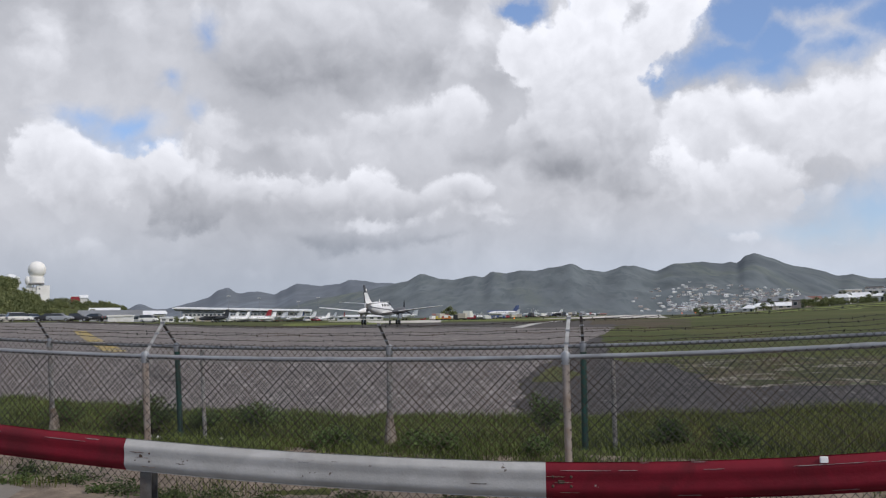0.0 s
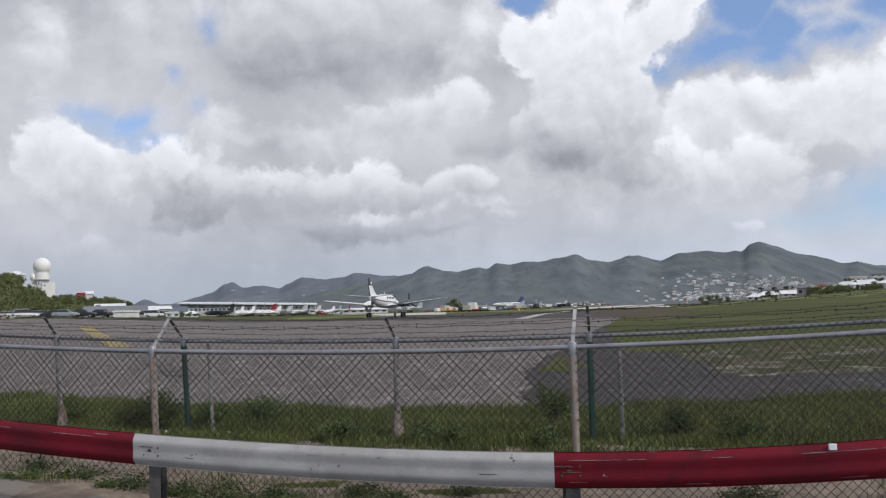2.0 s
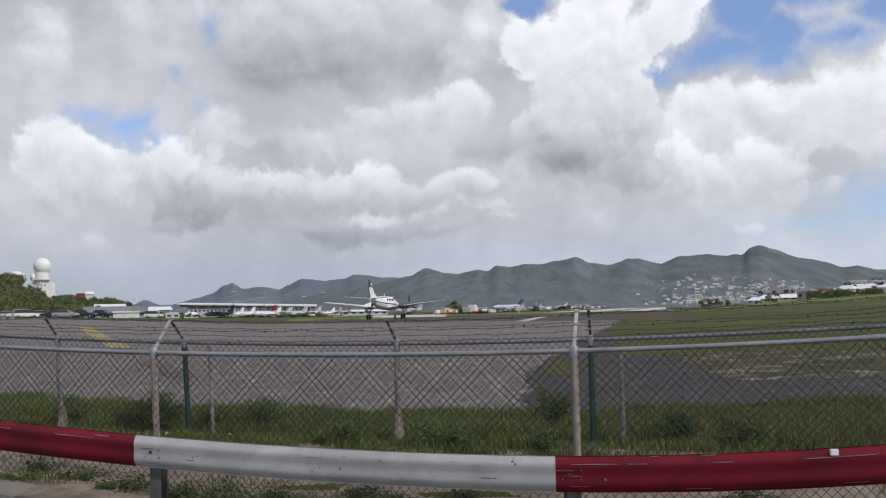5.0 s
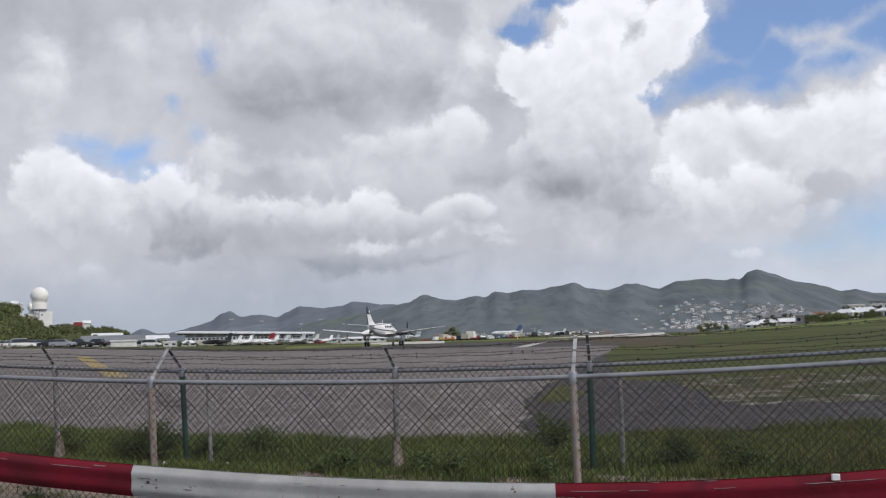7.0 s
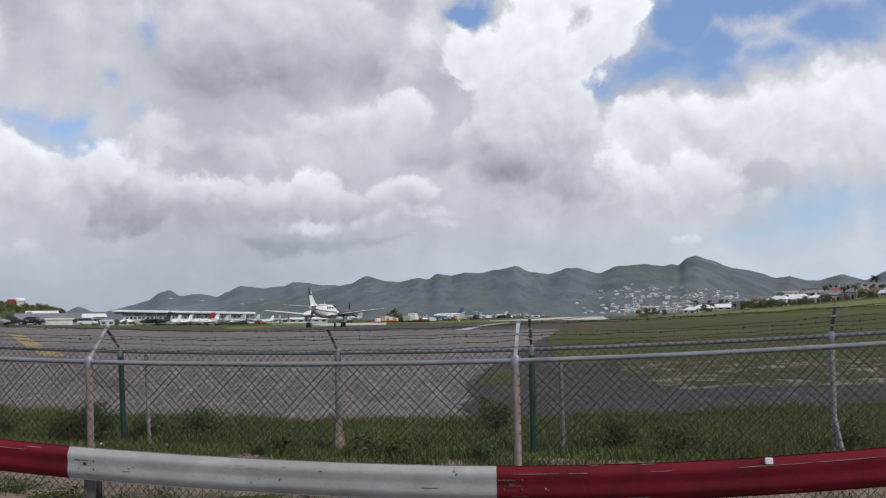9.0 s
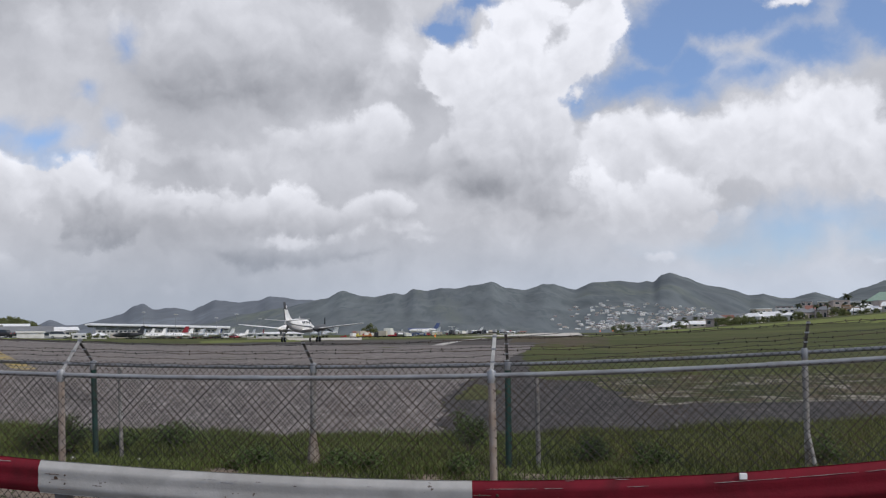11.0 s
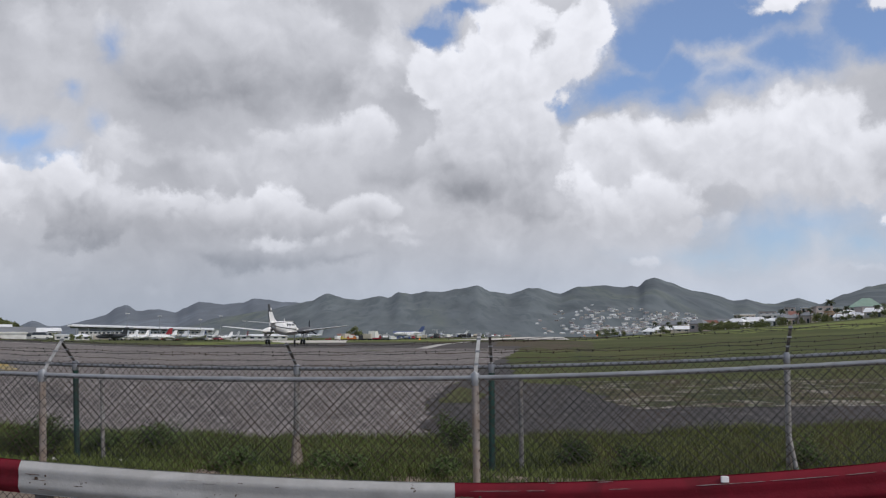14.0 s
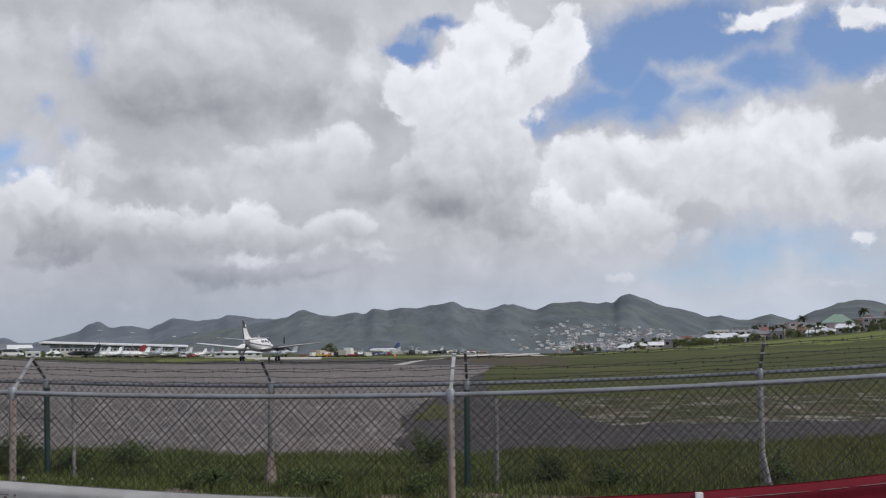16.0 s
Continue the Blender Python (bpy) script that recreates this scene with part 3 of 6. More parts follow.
for y0, x0, x1, amp in ((21.85, 4.6, 12.5, 0.30), (21.95, 11.5, 26, 0.22)):
    strip("gravel", "gravel", spaced(y0, y0 + 0.45, 3, 1), lambda y: x0, lambda y: x1, "pale broken gravel along the edge of the lane", 0.028,
          lambda x, y: lane_edge(x, y) + (y - y0 - 0.2) * 4 * wob(x * 5 + y0, amp) + wob(x * 3, 0.2), 90, "ground")
strip("dirt", "dirt", spaced(21.5, 34, 14, 1), lambda y: 4.3 + wob(y, 1.0, 2), lambda y: 30 + wob(y, 2, 2),
      "patchy grass and bare pale dirt beside the asphalt", 0.010, lambda x, y: 0.16 * (x - 4) + wob(x * 3, 0.5), 36, "ground")
strip("grass", "grass", spaced(24.3, 30.3, 8, 1), lambda y: 0.15 + (y - 24.3) * 0.1 + wob(y * 4, 0.2), lambda y: 0.95 + 0.5 * math.sin((y - 24.3) / 6 * 3.14) + wob(y * 5, 0.2),
      "small grass patch in the asphalt", 0.034, None, 6, "ground")
strip("pavement", "black_asphalt", spaced(86, 96, 4, 1), lambda y: -110, lambda y: -24, "dark asphalt strip beside the apron", 0.03, lambda x, y: -0.30 * x, 30)
strip("pavement", "black_asphalt", spaced(86, 146, 20), lambda y: -24 + max(0, y - 105) * 0.33, lambda y: 7 + (y - 86) * 0.22,
      "dark fresh asphalt crossing strip", 0.03, lambda x, y: -0.30 * x * max(0, 1 - (y - 86) / 60), 24)
strip("pavement", "concrete", spaced(147, 260, 16), lambda y: -0.17 * y + 2, lambda y: -0.085 * y, "pale concrete taxiway", 0.035, None, 12)
strip("pavement", "concrete", spaced(262, 330, 8), lambda y: -0.20 * y, lambda y: -0.06 * y, "pale concrete parking apron", 0.035, None, 12)
strip("runway", "concrete", spaced(205, 2300, 40, 2.5), lambda y: 0.13 * y - 38 + 22 * (1 - ease(y, 205, 330)), lambda y: 0.13 * y + 2.5, "long pale concrete runway", 0.14, None, 6)
strip("runway", "black_asphalt", spaced(250, 1500, 30, 2.5), lambda y: 0.13 * y - 18, lambda y: 0.13 * y - 13, "dark rubber-worn runway centre", 0.17, None, 3)
strip("road", "road", spaced(-30, 8.9, 20, 1), lambda y: -60, lambda y: 60, "grey asphalt road with a sandy edge", 0.045,
      lambda x, y: ((-0.22 * x if abs(x) < 25 else -5.5 * (1 if x > 0 else -1)) + min(1.1, max(0, -x - 3.3) * 0.75)) * ease(y, -10, 8.9) - 0.25 * ease(y, 5, 8.9) + (wob(x, 0.15, 1.5) if y > 8 else 0), 60)
strip("sand", "sand", spaced(8.7, 12.4, 10, 1), lambda y: -26, lambda y: 26, "pale sand with weeds beneath the barrier", 0.012,
      lambda x, y: -0.22 * x + wob(x, 0.35, 1.2) * (1 if y > 11 else 0), 70, "ground")


def ribbon(name, material, p, q, width, label, lift, n=16, category="marking"):
    """A painted band on the ground."""
    p, q = Vector(p), Vector(q)
    side = Vector((-(q - p).y, (q - p).x)).normalized() * width / 2
    verts, faces = [], []
    for i in range(n + 1):
        c = p.lerp(q, i / n)
        for k in range(3):
            v = c + side * (k - 1)
            verts.append((v.x, v.y, ground_z(v.x, v.y) + lift))
    for i in range(n):
        for k in range(2):
            b = i * 3 + k
            faces.append((b, b + 1, b + 4, b + 3))
    return tagged(new(name, raw_mesh(name, verts, faces, material)), label, category, kind="structure")


def crest_strip(name, a0, a1, d0, d1, label, material="sunlit_grass"):
    """Lighter grass along the brow of the field; its default colour holds the sunlight."""
    cols, rows = 60, 16
    verts, faces = [], []
    for i in range(rows + 1):
        for k in range(cols + 1):
            a = a0 + (a1 - a0) * k / cols
            d = d0 + (d1 - d0) * i / rows + 14 * noise.noise(Vector((a * 0.5, i * 0.5, 3)))
            x, y = math.sin(radians(a)) * d, math.cos(radians(a)) * d
            rim = min(k / cols, 1 - k / cols) * (a1 - a0) * 1.2 + 0.0
            rim = min(rim, i / rows * 4, (1 - i / rows) * 4)
            lift = 0.07 * min(1.0, rim - 0.25 + 0.5 * noise.noise(Vector((x * 0.11, y * 0.04, 7))))
            verts.append((x, y, ground_z(x, y) + max(-0.12, lift)))
    for i in range(rows):
        for k in range(cols):
            p = i * (cols + 1) + k
            faces.append((p, p + 1, p + cols + 2, p + cols + 1))
    tagged(new(name, raw_mesh(name, verts, faces, material)), label, "ground", kind="structure")


crest_strip("grass_brow", 7.6, 31, 190, 330, "yellow-green grass along the brow, sunlight painted in")
crest_strip("dirt_patch", 3.2, 9.4, 72, 200, "brown bare earth at the corner of the field", "earth")
crest_strip("grass_brow", -30, -20, 118, 138, "pale grass beside the parked cars")
crest_strip("grass_brow", -14, -8, 118, 175, "yellow-green grass island beside the taxiway")
crest_strip("grass_brow", -5.3, 2.4, 185, 400, "yellow-green grass island beside the taxiway")


ribbon("trim_marking", "yellow_paint", (-35.5, 77), (-18.3, 43.6), 0.95, "broad worn yellow pavement stripe", 0.045)
ribbon("trim_marking", "dark_stripe", (-12.9, 32.8), (-9.0, 25.4), 0.8, "dark stripe across the apron", 0.04)
ribbon("trim_marking", "line_paint", (-0.8, 84.5), (6.0, 158), 1.0, "worn white runway edge line", 0.06)
ribbon("trim_marking", "line_paint", (-60, 100), (0, 86), 0.5, "worn white holding line", 0.06)


# ---- mountains ----
RIDGE = [(-60, 0.05), (-18, 0.1), (-14, 0.7), (-11.4, 1.21), (-9.5, 1.51), (-6.9, 2.06), (-6.0, 2.50), (-4.96, 2.20), (-4.1, 2.12), (-3.0, 2.34), (-2.46, 2.27),
         (-1.86, 2.58), (-1.05, 2.44), (-0.3, 2.62), (0.6, 2.58), (1.7, 2.78), (2.6, 2.95), (3.5, 2.57), (4.46, 2.41), (5.6, 2.78), (6.2, 2.75),
         (7.34, 2.44), (8.3, 2.81), (9.9, 2.91), (10.9, 2.78), (11.4, 2.84), (11.75, 2.78), (12.2, 3.16), (12.68, 3.29), (13.6, 2.98), (14.5, 2.60),
         (15.7, 2.36), (17.0, 1.92), (17.65, 2.03), (18.4, 1.80), (19.0, 1.74)]
RIDGE_EAST = [(19.0, 1.74), (20.3, 2.05), (21.4, 1.72), (22.6, 2.22), (23.9, 2.60), (24.8, 2.74), (25.6, 2.63), (26.4, 2.4), (29, 1.9), (34, 2.3), (60, 1.0)]
RIDGE_WEST = [(-60, 0.4), (-23.5, 0.40), (-22.4, 0.62), (-21.7, 0.92), (-20.9, 0.62), (-20.4, 0.60), (-19.6, 0.79), (-18.9, 0.98), (-18.1, 1.22), (-17.4, 1.68),
              (-16.95, 1.81), (-16.4, 1.46), (-15.4, 1.57), (-14.35, 1.38), (-13.9, 1.62), (-13.1, 1.99), (-11.7, 1.86), (-10.7, 1.95), (-10.1, 2.19),
              (-9.3, 2.12), (-8.5, 1.98), (-6.0, 1.90), (0, 1.4), (60, 0.6)]


def crest(rows, a):
    for (a0, e0), (a1, e1) in zip(rows, rows[1:]):
        if a0 <= a <= a1:
            t = (a - a0) / (a1 - a0)
            return e0 + (e1 - e0) * (t * 0.5 + 0.5 * t * t * (3 - 2 * t))
    return 0.5


def slope_z(rows, a, r, foot, top):
    """Height of a mountain side: spurs and gullies run down from the crest to the foot."""
    hz = 1.73 + top * math.tan(radians(crest(rows, a)))
    t = (r - foot) / (top - foot)
    x, y = math.sin(radians(a)) * r, math.cos(radians(a)) * r
    if t <= 1:
        spur = noise.noise(Vector((x * 0.0035, y * 0.0022, 2.0))) * 0.45 + noise.noise(Vector((x * 0.009, y * 0.006, 5.0))) * 0.2
        t = max(0.0, t)
        z = hz * (t ** (1.15 - 0.4 * spur)) + (1 - t) * t * spur * 90
    else:
        z = hz * max(0.0, 1 - (t - 1) * 1.6)
    z += (noise.noise(Vector((x * 0.012, y * 0.012, 0))) * 1.6 + noise.noise(Vector((x * 0.05, y * 0.05, 0))) * 2.6) * ease(t, 0.8, 1.0)
    return z - 1.0


def main_z(a, r):
    return slope_z(RIDGE if a < 19 else RIDGE_EAST, a, r, 1500, 3100)


def west_z(a, r):
    return slope_z(RIDGE_WEST, a, r, 2300, 4150)


fine = [-50, -42, -36] + [-31 + 0.16 * i for i in range(388)] + [34, 40, 50]
polar_sheet("mountain_range", "hazed_forest", [1500 + 32 * i for i in range(51)] + [3130 + 60 * i for i in range(10)], fine, main_z, "long dark green forested mountain range, blue haze in its colour")
polar_sheet("mountain_far", "hazed_far_forest", [2300 + 74 * i for i in range(26)] + [4170 + 60 * i for i in range(8)], fine, west_z, "distant blue-grey mountains with haze painted in their colour")


# ---- fences ----
def near_rail(x):
    return 1.276 + 0.0054 * (x + 1.8) ** 2


def back_rail(x):
    return 1.299 + 0.0043 * (x + 1.9) ** 2


def line_y(x, y0):
    return y0 + TILT * x


def chain_link(parent, x0, x1, y0, top, over, drop, name="chain_link_mesh", cell=0.096, wire=0.0030, seed=3):
    """Woven wire: zigzag wires with slightly uneven knots, each wire a thin prism."""
    rnd = random.Random(seed)
    half = cell / 2
    step = half / math.sqrt(1 + TILT * TILT)
    cols = int((x1 - x0) / step)
    verts, faces, knot = [], [], {}
    rows = int((2.0 + over) / half)

    def at(i, j):
        if (i, j) not in knot:
            x = x0 + i * step
            t = top(x) + over
            z = t - j * half
            lean = 0.02 * noise.noise(Vector((x * 0.8, z * 1.5, y0)))
            bulge = 0.05 * noise.noise(Vector((x * 0.6, z * 0.9, y0 + 9))) * min(1, (t - z))
            knot[i, j] = Vector((x + lean * 0.6 + rnd.uniform(-0.002, 0.002), line_y(x, y0) + bulge + (0.003 if (i + j) % 4 else -0.003), z + lean + rnd.uniform(-0.002, 0.002)))
        return knot[i, j]

    for i in range(cols):
        low = ground_z(x0 + i * step, line_y(x0 + i * step, y0)) + drop
        for j in range(rows):
            a, b = (at(i, j), at(i + 1, j + 1)) if (i + j) % 2 == 0 else (at(i + 1, j), at(i, j + 1))
            if min(a.z, b.z) < low:
                continue
            d = (b - a).normalized()
            s = Vector((0, 1, 0)).cross(d).normalized() * wire
            u = Vector((0, wire, 0))
            n = len(verts)
            for p in (a, b):
                verts += [p + s - u * 0.5, p - s - u * 0.5, p + u]
            faces += [(n, n + 1, n + 4, n + 3), (n + 1, n + 2, n + 5, n + 4), (n + 2, n, n + 3, n + 5)]
    ob = new(name, raw_mesh(name, verts, faces, "wire"))
    ob.parent = parent
    ob["label"] = "rust-dulled woven wire mesh"
    return ob


def barbed(parent, pts, seed):
    """One barbed strand hung through its arm tips, with four-pointed barbs."""
    rnd = random.Random(seed)
    bm = bmesh.new()
    line = []
    for p, q in zip(pts, pts[1:]):
        p, q = Vector(p), Vector(q)
        n = max(4, int((q - p).length / 0.13))
        sag = rnd.uniform(0.015, 0.05) * (q - p).length / 4
        for i in range(n):
            t = i / n
            line.append(p.lerp(q, t) - Vector((0, 0, sag * 4 * t * (1 - t) + 0.006 * math.sin(i * 1.3 + seed))))
    line.append(Vector(pts[-1]))
    add_tube(bm, line, 0.0034, 3)
    for p in line[1:-1]:
        for _ in range(2):
            d = Vector((rnd.uniform(-0.5, 0.5), rnd.uniform(-1, 1), rnd.uniform(-1, 1))).normalized() * 0.016
            add_tube(bm, [p - d, p + d], 0.0036, 3)
    return part("barbed_wire", bm, "wire", parent)


def rail_pipe(parent, x0, x1, y0, top, radius):
    n = 40
    xs = [x0 + (x1 - x0) * i / n for i in range(n + 1)]
    rail = part("top_rail", tube([(x, line_y(x, y0), top(x)) for x in xs], radius, 10), "galv", parent, "grey galvanised steel pipe", True)
    for x in [x0 + 2.1 + 5.3 * i for i in range(int((x1 - x0) / 5.3))]:
        part("rail_sleeve", tube([(x - 0.11, line_y(x - 0.11, y0), top(x - 0.11)), (x + 0.11, line_y(x + 0.11, y0), top(x + 0.11))], radius + 0.004, 10), "galv", rail, "", True)
    return rail


def fence_post(parent, x, y0, top, radius, material, label, arm=None, foot_dx=0.0, arm_material="arm_dark", collar=True, short=0.0, footing=False):
    y, z = line_y(x, y0), top(x) - short
    base = ground_z(x, y) - 0.25
    p = part("post", tube([(x + foot_dx, y, base), (x + foot_dx * 0.5, y, (base + z) / 2), (x, y, z + 0.02)], radius, 14), material, parent, label, True)
    if collar:
        part("collar", tube([(x, y, z - 0.075), (x, y, z - 0.06), (x, y, z + 0.035), (x, y, z + 0.05)], [radius + 0.003, radius + 0.007, radius + 0.007, radius + 0.001], 14), "galv", p, "grey metal rail clamp", True)
        bm = bmesh.new()
        bmesh.ops.create_uvsphere(bm, u_segments=12, v_segments=6, radius=radius * 0.75, matrix=Matrix.Translation((x, y, z + 0.04)))
        part("cap", bm, "galv", p, "", True)
    if arm:
        tip = Vector((x, y, z + 0.04)) + Vector(arm)
        a = Vector((x, y, z + 0.02))
        side = Vector((0.018, 0, 0))
        bm = loft([[c - side, c - side + Vector((0, 0.012, 0.012)), c + side + Vector((0, 0.012, 0.012)), c + side] for c in (a, a.lerp(tip, 0.5), tip)])
        o = part("barb_arm", bm, arm_material, p, "angled arm for barbed wire")
        for k in (0.3, 0.63, 0.96):
            c = a.lerp(tip, k)
            part("wire_clip", box(c.x - 0.024, c.y - 0.008, c.z - 0.008, c.x + 0.024, c.y + 0.02, c.z + 0.012), "galv", o)
    if footing:
        bm = tube([(x + foot_dx + 0.03, y - 0.01, base), (x + foot_dx + 0.01, y - 0.01, base + 0.35), (x + foot_dx, y, base + 0.55), (x + foot_dx * 0.6, y, base + 0.66)], [0.115, 0.085, 0.06, 0.045], 9)
        part("footing", bm, "footing", p, "rough stained concrete collar")
    return p


near_fence = thing("chain_link_fence", (0, 0, 0), "low galvanised chain-link fence with barbed wire beside the road", "fence", "airfield fences")
rail_pipe(near_fence, -9.5, 7.5, 10.3, near_rail, 0.027)
NEAR_ARM = (0.14, 0.20, 0.36)
for x, dx in ((-9.1, 0.0), (-4.33, 0.07), (0.465, 0.02), (5.25, 0.0)):
    fence_post(near_fence, x, 10.3, near_rail, 0.038, "tan_post", "weathered tan steel post", NEAR_ARM if x < 0 else (0.05, 0.2, 0.37), dx, "arm_pale")
chain_link(near_fence, -9.3, 7.2, 10.27, near_rail, -0.01, 0.0, seed=4)
for k in (0.3, 0.63, 0.96):
    barbed(near_fence, [(x + (0.14 if x < 0 else 0.05) * k, line_y(x, 10.3) + 0.2 * k, near_rail(x) + 0.03 + 0.36 * k) for x in (-9.1, -4.33, 0.45, 5.25, 7.5)], int(k * 100))

back_fence = thing("chain_link_fence", (0, 0, 0), "second chain-link fence with green and grey posts in the grass", "fence", "airfield fences")
rail_pipe(back_fence, -12.5, 9.5, 13.1, back_rail, 0.026)
BACK_ARM = (-0.12, -0.18, 0.29)
for x, dx, mat, lab, r, arm, amat, short, foot in (
        (-11.4, 0.0, "galv_post", "grey steel post", 0.038, BACK_ARM, "arm_dark", 0, True),
        (-7.17, 0.09, "galv_post", "grey steel post with a stained footing", 0.038, BACK_ARM, "arm_dark", 0, True),
        (-5.01, 0.08, "green_post", "dark green painted post", 0.040, (-0.15, -0.18, 0.29), "arm_dark", 0, False),
        (-4.61, 0.07, "galv_post", "thin grey post without an arm", 0.028, None, "", 0.06, False),
        (-1.79, 0.0, "galv_post", "grey steel post with a stained footing", 0.040, (-0.12, -0.18, 0.30), "arm_dark", 0, True),
        (0.795, 0.0, "green_post", "dark green painted post", 0.042, (-0.03, -0.18, 0.37), "arm_dark", 0, False),
        (1.16, 0.01, "galv_post", "thin grey post without an arm", 0.030, None, "", 0.20, False),
        (4.35, -0.01, "galv_post", "grey steel post with a slanting stay", 0.038, (0.0, -0.18, 0.33), "arm_dark", 0, False),
        (8.6, 0.0, "galv_post", "grey steel post", 0.038, (0.02, -0.18, 0.33), "arm_dark", 0, False)):
    fence_post(back_fence, x, 13.1, back_rail, r, mat, lab, arm, dx, amat, arm is not None, short, foot)
part("stay", tube([(4.33, line_y(4.33, 13.06), 0.55), (4.41, line_y(4.41, 12.95), -0.1)], 0.026, 10), "galv_post", back_fence, "grey slanting stay", True)
chain_link(back_fence, -12.3, 9.3, 13.07, back_rail, 0.055, 0.0, seed=9)
for k in (0.3, 0.63, 0.96):
    barbed(back_fence, [(x - 0.10 * k, line_y(x, 13.1) - 0.18 * k, back_rail(x) + 0.03 + 0.31 * k) for x in (-11.4, -7.17, -5.01, -1.79, 0.776, 4.35, 8.6)], 7 + int(k * 100))

# ---- roadside barrier ----
BEAM = [(0.0, 0.0), (0.012, -0.004), (-0.016, -0.014), (-0.074, -0.056), (-0.090, -0.072), (-0.089, -0.096), (-0.076, -0.138), (-0.073, -0.156),
        (-0.075, -0.176), (-0.086, -0.214), (-0.086, -0.240), (-0.068, -0.264), (-0.016, -0.290), (0.010, -0.307), (0.0, -0.312)]


def guard_top(x):
    return 0.49 + (0.0085 if x < -0.3 else 0.0172) * (x + 0.3) ** 2


def beam(x0, x1, material, parent, label, push=0.0):
    """One length of W-shaped rail with a rolled edge and a few dents."""
    n = 26
    rings = []
    for i in range(n + 1):
        x = x0 + (x1 - x0) * i / n
        y, z = line_y(x, 8.6), guard_top(x)
        dent = 0.008 * noise.noise(Vector((x * 1.7, 0, 4)))
        front = [(x, y + dy * 0.6 + dent - push, z + dz * 0.97) for dy, dz in BEAM]
        back = [(x, y + dy * 0.6 + 0.004 + dent - push, z + dz * 0.97) for dy, dz in reversed(BEAM)]
        rings.append(front + back)
    return part("rail_panel", loft(rings), material, parent, label, True)


barrier = thing("guardrail", (0, 0, 0), "red and white painted steel roadside guardrail with chipped paint", "guardrail")
JOINTS = (-11.7, -7.70, -3.765, 0.185, 4.13, 8.1)
for k, (x0, x1) in enumerate(zip(JOINTS, JOINTS[1:])):
    red = k % 2 == 1
    p = beam(x0 - (0.0 if red else 0.03), x1 + (0.0 if red else 0.03), "red_paint" if red else "white_paint", barrier,
             "faded red steel panel" if red else "scuffed white steel panel", 0.0 if red else 0.006)
    for bx in (x0 + 0.09, x0 + 0.24):
        for bz in (-0.115, -0.195):
            y, z = line_y(bx, 8.6), guard_top(bx)
            bm = bmesh.new()
            bmesh.ops.create_uvsphere(bm, u_segments=8, v_segments=5, radius=0.015, matrix=Matrix.Translation((bx, y - 0.045, z + bz)))
            part("bolt", bm, "bolt", p, "rusty bolt")
    pr = part("paint_scuff", box(x0 + 0.13, line_y(x0 + 0.17, 8.6) - 0.050, guard_top(x0) - 0.172, x0 + 0.21, line_y(x0 + 0.17, 8.6) - 0.020, guard_top(x0) - 0.140, bevel=0.006), "bolt", p, "rust-stained bolt plate")


def flake(x0, length, k, material, parent, seed):
    """A thin flake of lost paint that follows the face of the rail."""
    r = random.Random(seed)
    (ya, za), (yb, zb) = BEAM[k], BEAM[k + 1]
    rings, n = [], 7
    for i in range(n + 1):
        x = x0 + length * i / n
        u0, u1 = 0.46 + r.uniform(-0.1, 0.03), 0.55 + r.uniform(-0.02, 0.12)
        if i in (0, n):
            u0, u1 = 0.50, 0.51
        y, z = line_y(x, 8.6) + 0.008 * noise.noise(Vector((x * 1.7, 0, 4))), guard_top(x)
        lo, hi = [(x, y + 0.6 * (ya + (yb - ya) * u) - 0.0085, z + 0.97 * (za + (zb - za) * u)) for u in (u0, u1)]
        rings.append([lo, hi, (hi[0], hi[1] + 0.005, hi[2]), (lo[0], lo[1] + 0.005, lo[2])])
    return part("paint_chip", loft(rings), material, parent)


rf = random.Random(77)
for panel, (x0, x1) in zip([o for o in barrier.children if o.name.startswith("rail_panel")], zip(JOINTS, JOINTS[1:])):
    red = "red" in panel["label"]
    x, j = x0 + 0.15, 0
    while red and x < x1 - 0.5:                       # worn edge along the upper ridge
        length = rf.uniform(0.12, 0.55)
        flake(x, length, 3, "chipped", panel, j * 7 + int(x0 * 10))
        x, j = x + length + rf.choice((0.02, 0.05, 0.1, 0.5)), j + 1
    for j in range(4 if red else 9):
        length = rf.uniform(0.05, 0.2) if red else rf.uniform(0.03, 0.16)
        flake(rf.uniform(x0 + 0.3, x1 - 0.3), length, rf.choice((1, 2, 8, 11)) if red else rf.choice((3, 3, 4, 8, 10)), "chipped" if red else "bolt" if j % 2 else "steel_post", panel, 200 + j * 7 + int(x0 * 10))
    for j in range(3):                                # rust round the bolts at the joint
        flake(x0 + 0.03 + 0.06 * j, 0.16, (5, 7, 10)[j], "rust", panel, 400 + j)


for x in (-7.55, -3.60, 0.36, 4.3):
    y, z = line_y(x, 8.6), guard_top(x)
    bm = bmesh.new()
    add_box(bm, x - 0.05, y + 0.02, ground_z(x, y) - 0.2, x + 0.06, y + 0.032, z - 0.04)
    add_box(bm, x - 0.075, y + 0.15, ground_z(x, y) - 0.2, x + 0.075, y + 0.162, z - 0.04)
    add_box(bm, x - 0.005, y + 0.032, ground_z(x, y) - 0.2, x + 0.005, y + 0.15, z - 0.04)
    part("post", bm, "dark_post", barrier, "stained grey steel post")
x = 2.36
part("reflector", box(x - 0.03, line_y(x, 8.6) - 0.055, guard_top(x) - 0.052, x + 0.03, line_y(x, 8.6) - 0.025, guard_top(x) - 0.004, bevel=0.004), "reflector", barrier, "small white reflector")


